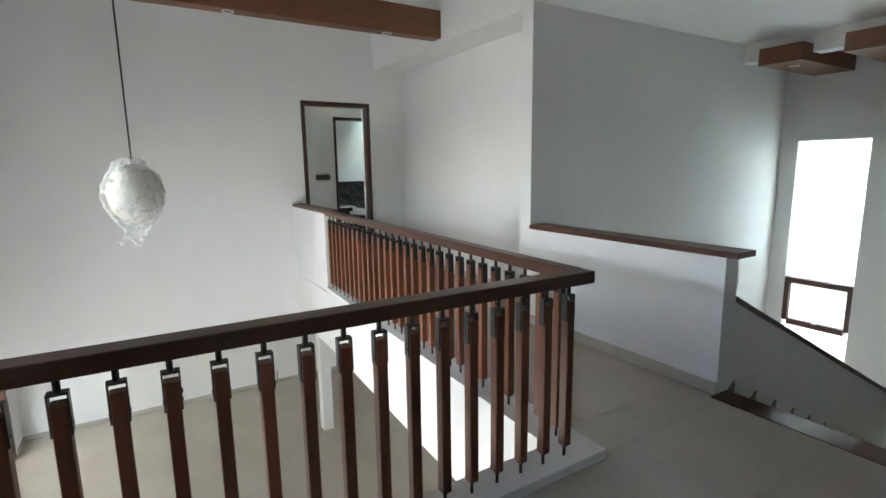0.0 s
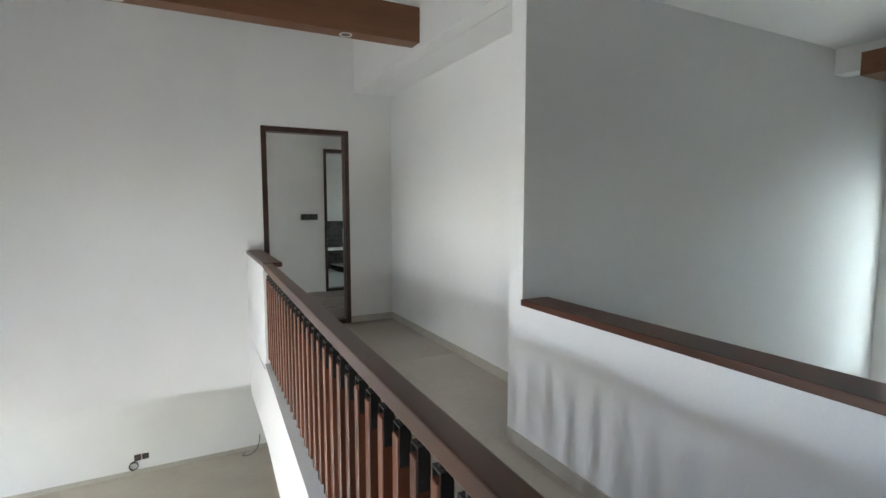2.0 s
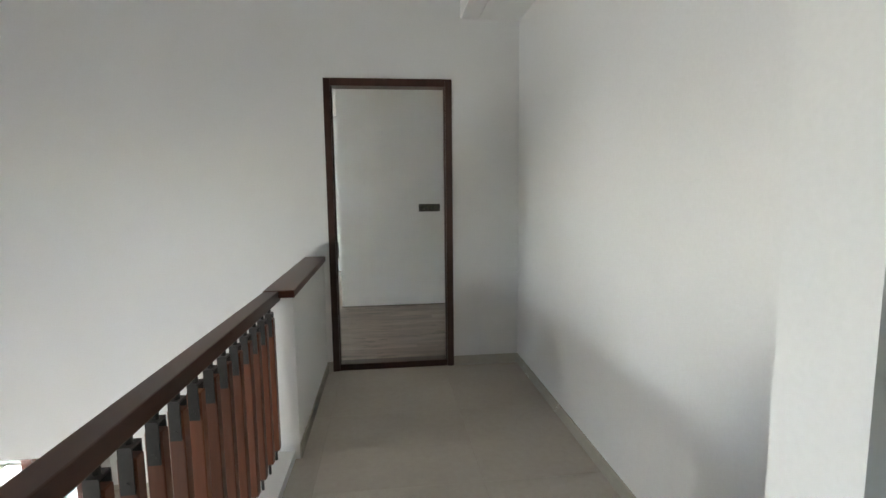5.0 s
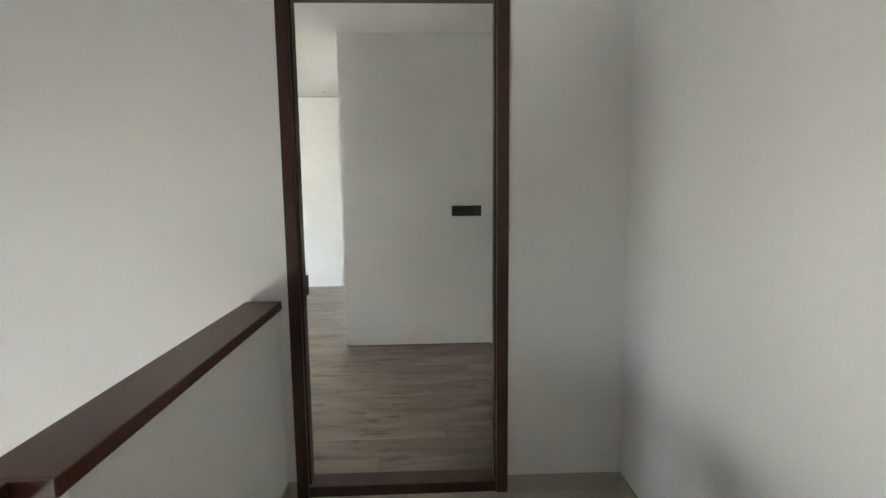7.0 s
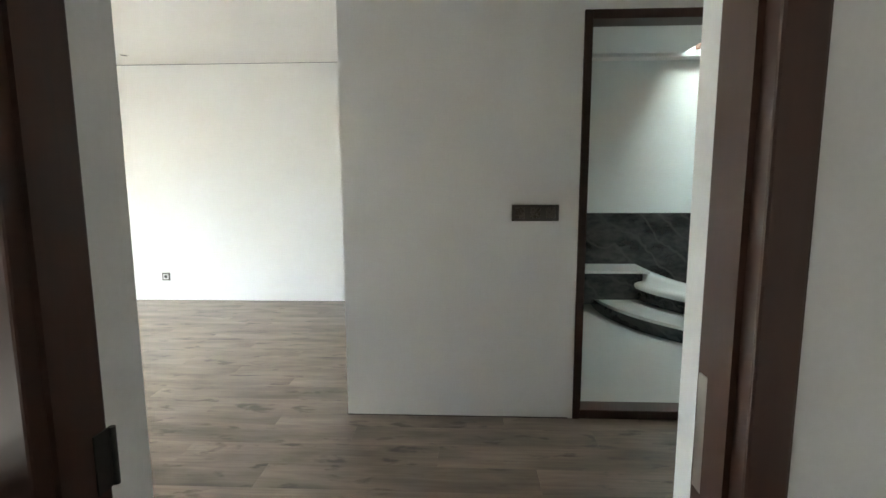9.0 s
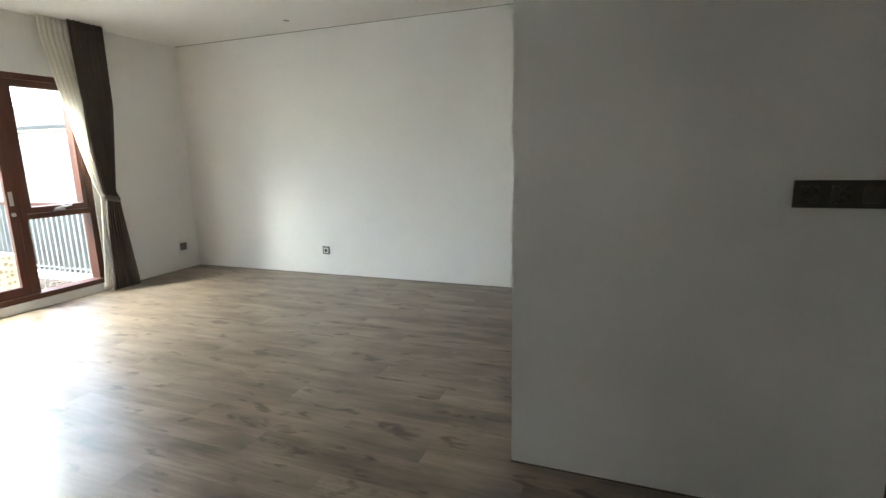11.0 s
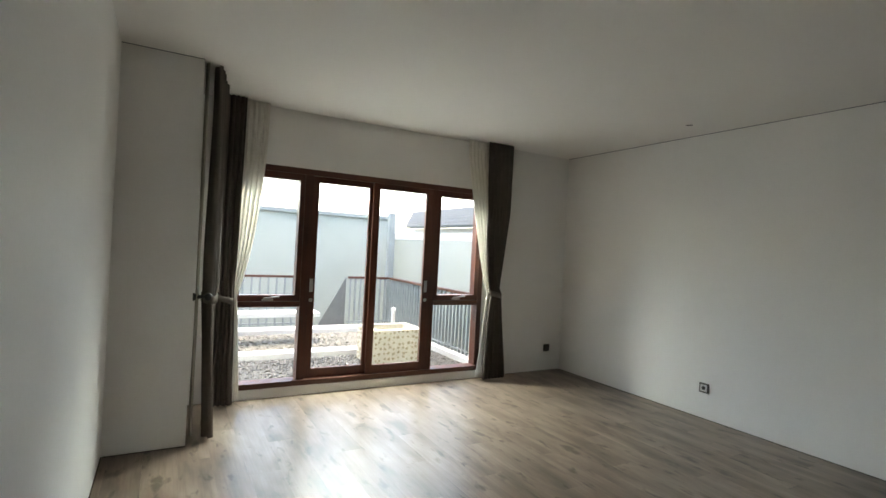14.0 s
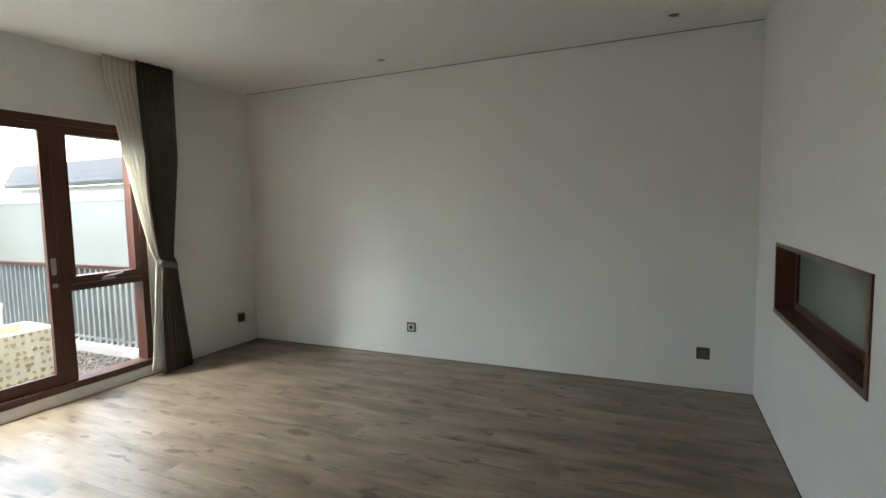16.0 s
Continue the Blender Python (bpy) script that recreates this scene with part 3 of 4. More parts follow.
r2, length2 = railing((-0.32, -5.017), (-3.9, -4.955), 28, 0.07, "dark hardwood railing with hanging bars along the landing")
bm = bmesh.new()
box(bm, -0.042, length2, -0.043, 0.043, 0.8425, 0.8965)
rounded(bm, 0.005)
part("handrail", bm, WOODX, r2, "worn brown top rail")
structure("wall_rail_stub", "short white wall closing the railing", "half wall", WALL, (-0.24, -0.105, -1.27, 0, -0.0115, 0.862))
bm = bmesh.new()
box(bm, -0.243, -0.092, -1.31, -0.001, 0.862, 0.9)
rounded(bm, 0.005)
tagged(new("trim_stub_cap", mesh_of(bm, "trim_stub_cap", WOODY)), "dark wooden cap on the short railing wall", "wall cap", kind="structure")

# ---- beams and lamps overhead ----
bm = bmesh.new()
box(bm, -4.07, 0.949, -1.80, -1.64, 2.68, 2.955)
rounded(bm, 0.004)
tagged(new("ceiling_beam", mesh_of(bm, "ceiling_beam", BEAM)), "long brown timber-clad beam spanning the void", "beam")


def downlight(x, y, z, r, label, group):
    d = thing("downlight", (x, y, z), label, "downlight", group)
    bm = bmesh.new()
    seg = 24
    rings = [[bm.verts.new((x + q * math.cos(k * 2 * math.pi / seg), y + q * math.sin(k * 2 * math.pi / seg), zz)) for k in range(seg)] for q, zz in ((r, z - 0.0005), (r, z - 0.006), (r * 0.78, z - 0.006), (r * 0.70, z + 0.0))]
    for p, q in zip(rings, rings[1:]):
        for k in range(seg):
            bm.faces.new((p[k], p[(k + 1) % seg], q[(k + 1) % seg], q[k]))
    part("rim", bm, LAMP_RIM, d, "white ring", True)
    bm = bmesh.new()
    cyl(bm, (x, y, z - 0.003), (x, y, z - 0.001), r * 0.72, r * 0.6, 24)
    part("reflector", bm, LAMP_IN, d, "dark reflector")
    return at_origin(d, (x, y, z))


for x in (0.36, -1.13, -2.62):
    downlight(x, -1.72, 2.68, 0.05, "small unlit white-rimmed downlight in the beam", "beam downlights")
for x, y in ((-2.975, 4.57), (-0.75, 4.6)):
    downlight(x, y, ROOM_H, 0.045, "small unlit recessed downlight in the bedroom ceiling", "bedroom downlights")
for y0, y1 in ((-4.02, -3.62), (-4.95, -4.36)):
    bm = bmesh.new()
    box(bm, 3.70, 5.0, y0, y1, 2.33, 2.50)
    rounded(bm, 0.004)
    tagged(new("ceiling_beam", mesh_of(bm, "ceiling_beam", BEAM)), "short brown beam jutting out below the stair ceiling", "beam", "stair beams")
    downlight(4.02, (y0 + y1) / 2, 2.33, 0.05, "small unlit white-rimmed downlight in the stair beam", "stair downlights")

# ---- pendant in plastic wrap ----
PX, PY, PZ = -1.95, -2.3, 1.40
pend = thing("pendant_lamp", (PX, PY, PZ), "white opal globe pendant still wrapped in clear plastic", "pendant lamp")


def turned(bm, prof, cx, cy, seg=32, wrinkle=0.0, freq=5.0):
    rings = []
    for r, z in prof:
        ring = []
        for k in range(seg):
            a = k * 2 * math.pi / seg
            w = 1 + wrinkle * noise.noise((math.cos(a) * freq, math.sin(a) * freq, z * 14))
            ring.append(bm.verts.new((cx + r * w * math.cos(a), cy + r * w * math.sin(a), z + wrinkle * 0.12 * noise.noise((a * 3, z * 9, 4)))))
        rings.append(ring)
    for p, q in zip(rings, rings[1:]):
        for k in range(seg):
            bm.faces.new((p[k], p[(k + 1) % seg], q[(k + 1) % seg], q[k]))


bm = bmesh.new()
turned(bm, [(0.001, PZ - 0.42), (0.045, PZ - 0.416), (0.095, PZ - 0.395), (0.14, PZ - 0.35), (0.168, PZ - 0.28), (0.176, PZ - 0.21), (0.168, PZ - 0.15), (0.146, PZ - 0.095), (0.12, PZ - 0.055), (0.104, PZ - 0.04), (0.001, PZ - 0.04)], PX, PY)
part("globe", bm, GLOBE, pend, "opal white glass globe", True)
bm = bmesh.new()
turned(bm, [(0.001, PZ), (0.03, PZ - 0.002), (0.09, PZ - 0.02), (0.108, PZ - 0.036), (0.108, PZ - 0.044), (0.001, PZ - 0.044)], PX, PY)
part("cap", bm, STEEL, pend, "dull metal cap", True)
bm = bmesh.new()
cyl(bm, (PX, PY, PZ), (PX, PY, HALL_H), 0.006, seg=8)
part("cable", bm, CABLE, pend, "thin dark cable")
bm = bmesh.new()
turned(bm, [(0.02, PZ + 0.012), (0.07, PZ + 0.03), (0.105, PZ + 0.008), (0.112, PZ - 0.03), (0.158, PZ - 0.08), (0.186, PZ - 0.15), (0.194, PZ - 0.22), (0.182, PZ - 0.30), (0.155, PZ - 0.36), (0.115, PZ - 0.42), (0.085, PZ - 0.47), (0.055, PZ - 0.52), (0.035, PZ - 0.56), (0.012, PZ - 0.59)], PX - 0.012, PY, 72, 0.2, 5.0)
# loose gathers of film at the cap and the foot
for k in range(9):
    a, low = k * 2 * math.pi / 9 + random.uniform(-0.2, 0.2), k % 3 != 0
    zc, rc = (PZ - random.uniform(0.40, 0.56), random.uniform(0.05, 0.10)) if low else (PZ + random.uniform(-0.01, 0.03), 0.085)
    bmesh.ops.create_icosphere(bm, subdivisions=2, radius=random.uniform(0.025, 0.045), matrix=Matrix.LocRotScale((PX - 0.012 + rc * math.cos(a), PY + rc * math.sin(a), zc), Euler((random.random() * 3, random.random() * 3, 0)), (1.2, 0.35, 0.9)))
wrap = part("wrapping", bm, FILM, pend, "crumpled clear plastic film", True)
wrap.visible_shadow = False
at_origin(pend, pend.location)

# ---- stair window ----


def pane(parent, material, *b):
    p = boxes("pane", material, parent, b)
    p.visible_shadow = False
    return p


w = thing("window_stair", (5.0, -3.9, WZ0), "tall narrow window of frosted glass with a dark wooden awning sash", "window", kind="structure")
boxes("pane", FROSTED, w, (5.03, 5.036, WY0, WY1, -0.08, WZ1), label="frosted obscure glass")
boxes("pane", FROSTED, w, (5.03, 5.036, WY0, WY1, WZ0, -0.68), label="frosted obscure glass")
aw = boxes("sash_frame", WOOD, w, (4.93, 5.05, WY0, WY0 + 0.055, -0.63, -0.08), (4.93, 5.05, WY1 - 0.055, WY1, -0.63, -0.08), (4.93, 5.05, WY0 + 0.055, WY1 - 0.055, -0.145, -0.08), (4.93, 5.05, WY0 + 0.055, WY1 - 0.055, -0.68, -0.61))
boxes("pane", FROSTED, w, (4.985, 4.991, WY0 + 0.055, WY1 - 0.055, -0.61, -0.145), label="frosted obscure glass")
bm = bmesh.new()
cyl(bm, (4.92, -3.9, -0.60), (4.92, -3.87, -0.575), 0.008)
box(bm, 4.905, 4.93, -3.93, -3.88, -0.612, -0.60)
part("latch", bm, STEEL, w, "small steel latch")
at_origin(w, w.location)

# ---- terrace doors of the bedroom ----
w = thing("window_terrace", (-5.0, 2.4, RZ0), "dark wooden sliding terrace doors with side lights", "window", kind="structure")
FX0, FX1 = -5.03, -4.91
boxes("frame", WOOD, w, (FX0, FX1, RY0, RY0 + 0.06, RZ0, RZ1), bevel=0.004)
boxes("frame", WOOD, w, (FX0, FX1, RY1 - 0.06, RY1, RZ0, RZ1), bevel=0.004)
boxes("frame", WOODY, w, (FX0, FX1 + 0.006, RY0, RY1, RZ1 - 0.055, RZ1 + 0.004), bevel=0.004)
boxes("frame", WOODY, w, (FX0, FX1 + 0.03, RY0 - 0.02, RY1 + 0.02, RZ0 - 0.004, RZ0 + 0.045), bevel=0.004)
for y in (1.70, 3.06):
    boxes("mullion", WOOD, w, (FX0, FX1 + 0.002, y, y + 0.075, RZ0 + 0.04, RZ1 - 0.05), bevel=0.004)
for ya, yb in ((RY0 + 0.06, 1.70), (3.135, RY1 - 0.06)):
    boxes("transom", WOODY, w, (FX0, FX1 + 0.001, ya, yb, 0.825, 0.875), bevel=0.004)
    sash = boxes("sash", WOOD, w, (FX0 + 0.02, FX1 - 0.01, ya, ya + 0.045, 0.88, RZ1 - 0.055), (FX0 + 0.02, FX1 - 0.01, yb - 0.045, yb, 0.88, RZ1 - 0.055),
                 (FX0 + 0.02, FX1 - 0.01, ya + 0.045, yb - 0.045, 0.88, 0.935), (FX0 + 0.02, FX1 - 0.01, ya + 0.045, yb - 0.045, RZ1 - 0.115, RZ1 - 0.055))
    pane(w, GLASS, -4.975, -4.969, ya + 0.045, yb - 0.045, 0.935, RZ1 - 0.115)
    pane(w, GLASS, -4.975, -4.969, ya, yb, RZ0 + 0.045, 0.825)
    ym = (ya + yb) / 2
    bm = bmesh.new()
    box(bm, -4.93, -4.905, ym - 0.05, ym + 0.05, 0.885, 0.90)
    cyl(bm, (-4.905, ym - 0.04, 0.905), (-4.885, ym + 0.10, 0.925), 0.008)
    part("window_latch", bm, STEEL, w, "steel casement handle")
for ya, yb, xo in ((1.775, 2.43, -4.962), (2.39, 3.06, -4.925)):
    leaf = boxes("sliding_leaf", WOOD, w, (xo - 0.018, xo + 0.016, ya, ya + 0.07, RZ0 + 0.045, RZ1 - 0.056), (xo - 0.018, xo + 0.016, yb - 0.07, yb, RZ0 + 0.045, RZ1 - 0.056),
                 (xo - 0.018, xo + 0.016, ya + 0.07, yb - 0.07, RZ0 + 0.045, 0.222), (xo - 0.018, xo + 0.016, ya + 0.07, yb - 0.07, 2.018, RZ1 - 0.056))
    p = boxes("pane", GLASS, leaf, (xo - 0.004, xo + 0.002, ya + 0.07, yb - 0.07, 0.222, 2.018))
    p.visible_shadow = False
    yh = ya + 0.035 if ya < 2 else yb - 0.035
    bm = bmesh.new()
    box(bm, xo + 0.016, xo + 0.021, yh - 0.017, yh + 0.017, 0.965, 1.09)
    rounded(bm, 0.002, 1)
    part("pull_plate", bm, STEEL, leaf, "steel flush pull")
    bm = bmesh.new()
    cyl(bm, (xo + 0.016, yh, 0.885), (xo + 0.026, yh, 0.885), 0.018)
    part("lock", bm, STEEL, leaf, "round lock")
at_origin(w, w.location)
structure("trim_window_plinth", "low white plinth under the terrace doors", "plinth", WALL, (-4.9, -4.872, RY0 - 0.06, RY1 + 0.06, 0.0, 0.085))

# ---- slit window ----
w = thing("window_slit", (-0.12, 3.6, 0.765), "low slit window with deep dark wooden lining and grey glass", "window", kind="structure")
boxes("lining", WOODY, w, (-0.182, -0.05, 2.86, 4.345, 0.745, 0.775))
boxes("lining", WOODY, w, (-0.182, -0.05, 2.86, 4.345, 1.142, 1.165))
boxes("lining", WOOD, w, (-0.182, -0.05, 2.86, 2.888, 0.775, 1.142))
boxes("lining", WOOD, w, (-0.182, -0.05, 4.318, 4.345, 0.775, 1.142))
boxes("inner_frame", WOODY, w, (-0.085, -0.055, 2.888, 4.318, 0.775, 0.815), (-0.085, -0.055, 2.888, 4.318, 1.105, 1.142), (-0.085, -0.055, 2.888, 2.925, 0.815, 1.105), (-0.085, -0.055, 4.28, 4.318, 0.815, 1.105))
boxes("pane", GREY_GLASS, w, (-0.072, -0.066, 2.925, 4.28, 0.815, 1.105), label="grey translucent glass")
at_origin(w, w.location)

# ---- switches, sockets, loose cables ----
s = thing("light_switch", (0.892, 2.19, 1.18), "dark bronze triple switch plate on the white wall", "light switch")
bm = bmesh.new()
box(bm, 0.764, 1.02, 2.178, 2.19, 1.138, 1.228)
rounded(bm, 0.003)
part("plate", bm, SWITCH, s)
for k in range(3):
    bm = bmesh.new()
    xc = 0.808 + k * 0.084
    box(bm, xc - 0.026, xc + 0.026, 2.173, 2.179, 1.155, 1.211)
    rounded(bm, 0.0025)
    part("rocker", bm, SWITCH_KEY, s)
at_origin(s, s.location)


def socket(at, turn, hole=True, size=0.045, label="dark bronze wall socket low on the white wall"):
    s = thing("wall_socket", at, label, "wall socket", "wall sockets")
    s.rotation_euler = (0, 0, turn)
    bm = bmesh.new()
    box(bm, -size, size, -0.011, 0, -size, size)
    rounded(bm, 0.003)
    part("plate", bm, SWITCH, s)
    if hole:
        bm = bmesh.new()
        box(bm, -size * 0.7, size * 0.7, -0.0125, -0.0112, -size * 0.7, size * 0.7)
        part("face", bm, STEEL if turn == 0 else SWITCH_KEY, s, "paler socket face")
        bm = bmesh.new()
        cyl(bm, (0, -0.014, 0), (0, -0.0127, 0), size * 0.42, seg=16)
        part("recess", bm, CABLE, s, "round dark recess")
    else:
        bm = bmesh.new()
        box(bm, -size * 0.62, size * 0.62, -0.0135, -0.0112, -size * 0.62, size * 0.62)
        part("face", bm, SWITCH_KEY, s)
    return s


socket((-2.968, 4.98, 0.283), 0)
socket((-0.506, 4.98, 0.281), 0, False)
socket((-4.9, 4.754, 0.283), radians(90), False)
for x in (-1.72, -1.60):
    socket((x, 4.2, -3.0), 0, False, 0.05, "dark double wall socket in the lower room")


def tube(name, pts, r, material, label, category, kind=""):
    cu = bpy.data.curves.new(name, "CURVE")
    cu.dimensions, cu.bevel_depth, cu.bevel_resolution = "3D", r, 2
    sp = cu.splines.new("NURBS")
    sp.points.add(len(pts) - 1)
    for p, q in zip(sp.points, pts):
        p.co = (*q, 1)
    sp.use_endpoint_u, sp.order_u = True, 4
    tmp = bpy.data.objects.new(name, cu)
    me = bpy.data.meshes.new_from_object(tmp)
    bpy.data.objects.remove(tmp)
    me.materials.clear()
    me.materials.append(material)
    return tagged(new(name, me), label, category, kind=kind)


pts = [(-1.86, 0.265, 0.34), (-1.86, 0.285, 0.30), (-1.865, 0.31, 0.24)]
for k in range(22):
    a = k * 0.62 - 1.2
    pts.append((-1.86 + 0.055 * math.cos(a), 0.335 + 0.055 * math.sin(a), 0.27 - k * 0.0045 + 0.012 * math.sin(a * 1.3)))
tube("cable_coil", pts, 0.005, CABLE, "coiled black cable sticking out of the wall", "cable")
pts = [(-1.72, 4.19, -3.04)]
for k in range(16):
    a = k * 0.62 + 1.6
    pts.append((-1.78 + 0.07 * math.cos(a), 4.17 - 0.002 * k, -3.13 + 0.07 * math.sin(a)))
tube("cable_coil", pts, 0.009, CABLE, "coiled black cable below the lower sockets", "cable")
tube("cable", [(0.28, 4.16, -3.0), (0.27, 4.12, -3.15), (0.22, 4.05, -3.26), (0.05, 3.95, -3.29), (-0.1, 4.0, -3.285), (0.0, 4.1, -3.29)], 0.007, CABLE, "loose cable lying on the lower floor", "cable")

# ---- curtains ----


def cloth(name, material, parent, path, width_top, width_tie, width_foot, pleats, depth, z0=0.015, z1=ROOM_H - 0.004, z_tie=0.98, side=0.0, label="", lean=1.0):
    """A pleated hanging: path(s, z) runs across it; it is gathered at z_tie."""
    bm = bmesh.new()
    nz, nu = 44, pleats * 8
    grid = []
    for j in range(nz + 1):
        z = z0 + (z1 - z0) * j / nz
        if z > z_tie:
            k = ((z - z_tie) / (z1 - z_tie)) ** 0.75
            wd = width_tie + (width_top - width_tie) * math.sin(k * math.pi / 2)
        else:
            k = ((z_tie - z) / (z_tie - z0)) ** 0.7
            wd = width_tie + (width_foot - width_tie) * k
        line = []
        for i in range(nu + 1):
            u = i / nu
            fold = math.sin(u * pleats * 2 * math.pi + 0.8 * noise.noise((u * 7, z * 0.6, 2.0))) * depth * (0.65 + 0.35 * noise.noise((u * 5, z * 0.8, side)))
            line.append(bm.verts.new(path(u, wd, fold, z)))
        grid.append(line)
    for p, q in zip(grid, grid[1:]):
        for i in range(nu):
            bm.faces.new((p[i], p[i + 1], q[i + 1], q[i]))
    me = mesh_of(bm, name, material, True)
    ob = new(name, me)
    ob.parent = parent
    so = ob.modifiers.new("thickness", "SOLIDIFY")
    so.thickness = 0.003
    return tagged(ob, label)


def tie_band(parent, c, rx, ry, z, material, tilt=0.0):
    bm = bmesh.new()
    seg = 28
    rings = []
    for dz in (-0.028, 0.028):
        rings.append([bm.verts.new((c[0] + rx * math.cos(k * 2 * math.pi / seg), c[1] + ry * math.sin(k * 2 * math.pi / seg), z + dz + tilt * math.sin(k * 2 * math.pi / seg))) for k in range(seg)])
    for k in range(seg):
        bm.faces.new((rings[0][k], rings[0][(k + 1) % seg], rings[1][(k + 1) % seg], rings[1][k]))
    ob = part("tieback", bm, material, parent, "grey-brown cloth tieback", True)
    so = ob.modifiers.new("thickness", "SOLIDIFY")
    so.thickness = 0.006
    return ob


# curtain by the far corner: dark cloth with a sheer behind it
c = thing("curtain", (-4.75, 3.84, 0.0), "dark brown pleated curtain with cream sheer, tied back", "curtain", "bedroom curtains")
cloth("drape", CURTAIN, c, lambda u, wd, f, z: (-4.745 + f, 3.985 - 0.10 * (1 - min(1, abs(z - 0.98) / 0.9)) + (0.03 if z < 0.98 else 0) - wd * (1 - u), z), 0.34, 0.13, 0.30, 7, 0.028, label="dark brown blackout drape")
cloth("sheer", SHEER, c, lambda u, wd, f, z: (-4.80 + f, 3.70 + 0.12 * (1 - min(1, (abs(z - 0.98) / 1.5)) ** 2) - wd * (1 - u), z), 0.28, 0.06, 0.12, 6, 0.014, z0=0.03, side=3.0, label="cream sheer voile")
tie_band(c, (-4.745, 3.83), 0.045, 0.085, 0.96, TIE_CLOTH, -0.02)
bm = bmesh.new()
bmesh.ops.create_uvsphere(bm, u_segments=12, v_segments=8, radius=0.05, matrix=Matrix.Translation((-4.83, 3.93, 0.93)) @ Matrix.Diagonal((0.7, 0.8, 1.5, 1)))
part("sheer_knot", bm, SHEER, c, "bunched end of the sheer", True)
at_origin(c, c.location)

# curtain by the pier: one drape along the pier's side, one beside the window
c = thing("curtain", (-4.4, 0.9, 0.0), "dark brown pleated curtain with cream sheer beside the pier", "curtain", "bedroom curtains")


def side_path(u, wd, f, z):
    x = -4.02 - 0.05 * (1 - min(1, abs(z - 1.0) / 0.8)) - wd * u
    return (x, 0.84 + f + (0.09 * u if z > 1.0 else 0.06 * u) + 0.05 * max(0.0, (1.0 - z)) * (1 - u), z)


cloth("drape", CURTAIN, c, side_path, 0.50, 0.30, 0.44, 6, 0.048, z_tie=1.0, label="dark brown blackout drape")
cloth("lining", LINING, c, lambda u, wd, f, z: (-4.0 - wd * u, 0.775 + f + 0.01 * u, z), 0.22, 0.16, 0.22, 4, 0.014, z0=0.05, z_tie=1.0, side=5.0, label="grey lining cloth")
cloth("drape", CURTAIN, c, lambda u, wd, f, z: (-4.74 + f, 0.93 + 0.02 * (1 - min(1, abs(z - 1.0) / 0.8)) + wd * u, z), 0.20, 0.15, 0.20, 5, 0.03, z_tie=1.0, side=7.0, label="dark brown blackout drape")
cloth("sheer", SHEER, c, lambda u, wd, f, z: (-4.80 + f, 1.06 + wd * u, z), 0.27, 0.07, 0.13, 6, 0.014, z0=0.03, z_tie=0.95, side=9.0, label="cream sheer voile")
tie_band(c, (-4.2, 0.87), 0.20, 0.055, 1.0, TIE_CLOTH, 0.0)
tie_band(c, (-4.74, 1.0), 0.05, 0.10, 0.93, TIE_CLOTH, -0.03)
bm = bmesh.new()
cyl(bm, (-4.02, 0.75, 1.02), (-4.02, 0.80, 1.02), 0.03, 0.012)
cyl(bm, (-4.02, 0.79, 1.02), (-4.02, 0.85, 1.02), 0.012)
bmesh.ops.create_uvsphere(bm, u_segments=12, v_segments=8, radius=0.028, matrix=Matrix.Translation((-4.02, 0.85, 1.02)))
part("hook", bm, IRON, c, "dark curtain hook")
at_origin(c, c.location)

# ---- bathroom fittings ----
CX, CY = 3.6, 4.72


def arc(r, a0, a1, n=28):
    return [(CX + r * math.cos(radians(a0 + (a1 - a0) * k / n)), CY + r * math.sin(radians(a0 + (a1 - a0) * k / n))) for k in range(n + 1)]


def sector(bm, r, a0, a1, z0, z1, back):
    prism(bm, arc(r, a0, a1) + back, z0, z1)


back = [(3.88, 3.0), (3.88, 4.94), (2.05, 4.94)]
t = thing("corner_bathtub", (3.0, 4.2, 0), "white corner bathtub on a curved dark marble platform", "bathtub")
bm = bmesh.new()
sector(bm, 1.70, 168, 268, 0.0, 0.12, [(3.88, 4.94), (1.95, 4.94)])
part("step_base", bm, MARBLE, t, "dark marble riser")
bm = bmesh.new()
sector(bm, 1.73, 168, 268, 0.121, 0.15, [(3.88, 4.935), (1.93, 4.935)])
part("step_top", bm, WHITE_STONE, t, "white marble step")
bm = bmesh.new()
sector(bm, 1.33, 172, 268, 0.151, 0.27, [(3.88, 4.93), (2.29, 4.93)])
part("platform", bm, MARBLE, t, "dark marble apron")
bm = bmesh.new()
n = 40
prof = [(1.36, 0.401), (1.38, 0.43), (1.37, 0.46), (1.33, 0.475), (1.27, 0.48), (1.25, 0.52), (1.20, 0.54), (1.12, 0.535), (1.06, 0.50), (0.95, 0.30), (0.80, 0.22), (0.05, 0.21)]
rings = [[bm.verts.new((CX + r * math.cos(radians(172 + 96 * k / n)), CY + r * math.sin(radians(172 + 96 * k / n)), z - 0.13 + (0.008 * math.sin(k * 0.3) if 0.5 < z < 0.545 else 0))) for k in range(n + 1)] for r, z in prof]
for p, q in zip(rings, rings[1:]):
    for k in range(n):
        bm.faces.new((p[k], p[k + 1], q[k + 1], q[k]))
part("tub", bm, ACRYLIC, t, "glossy white acrylic tub", True)
at_origin(t, t.location)
l = thing("bath_ledge", (2.1, 4.6, 0), "dark marble ledge with a white stone top", "ledge")
boxes("base", MARBLE, l, (1.5, 2.32, 4.52, 4.94, 0.152, 0.43))
boxes("top", WHITE_STONE, l, (1.48, 2.38, 4.48, 4.942, 0.431, 0.46), bevel=0.004, label="white stone top")
at_origin(l, l.location)
p = thing("wall_tap_plate", (3.42, 4.945, 0.98), "small steel plate on the marble wall", "tap plate")
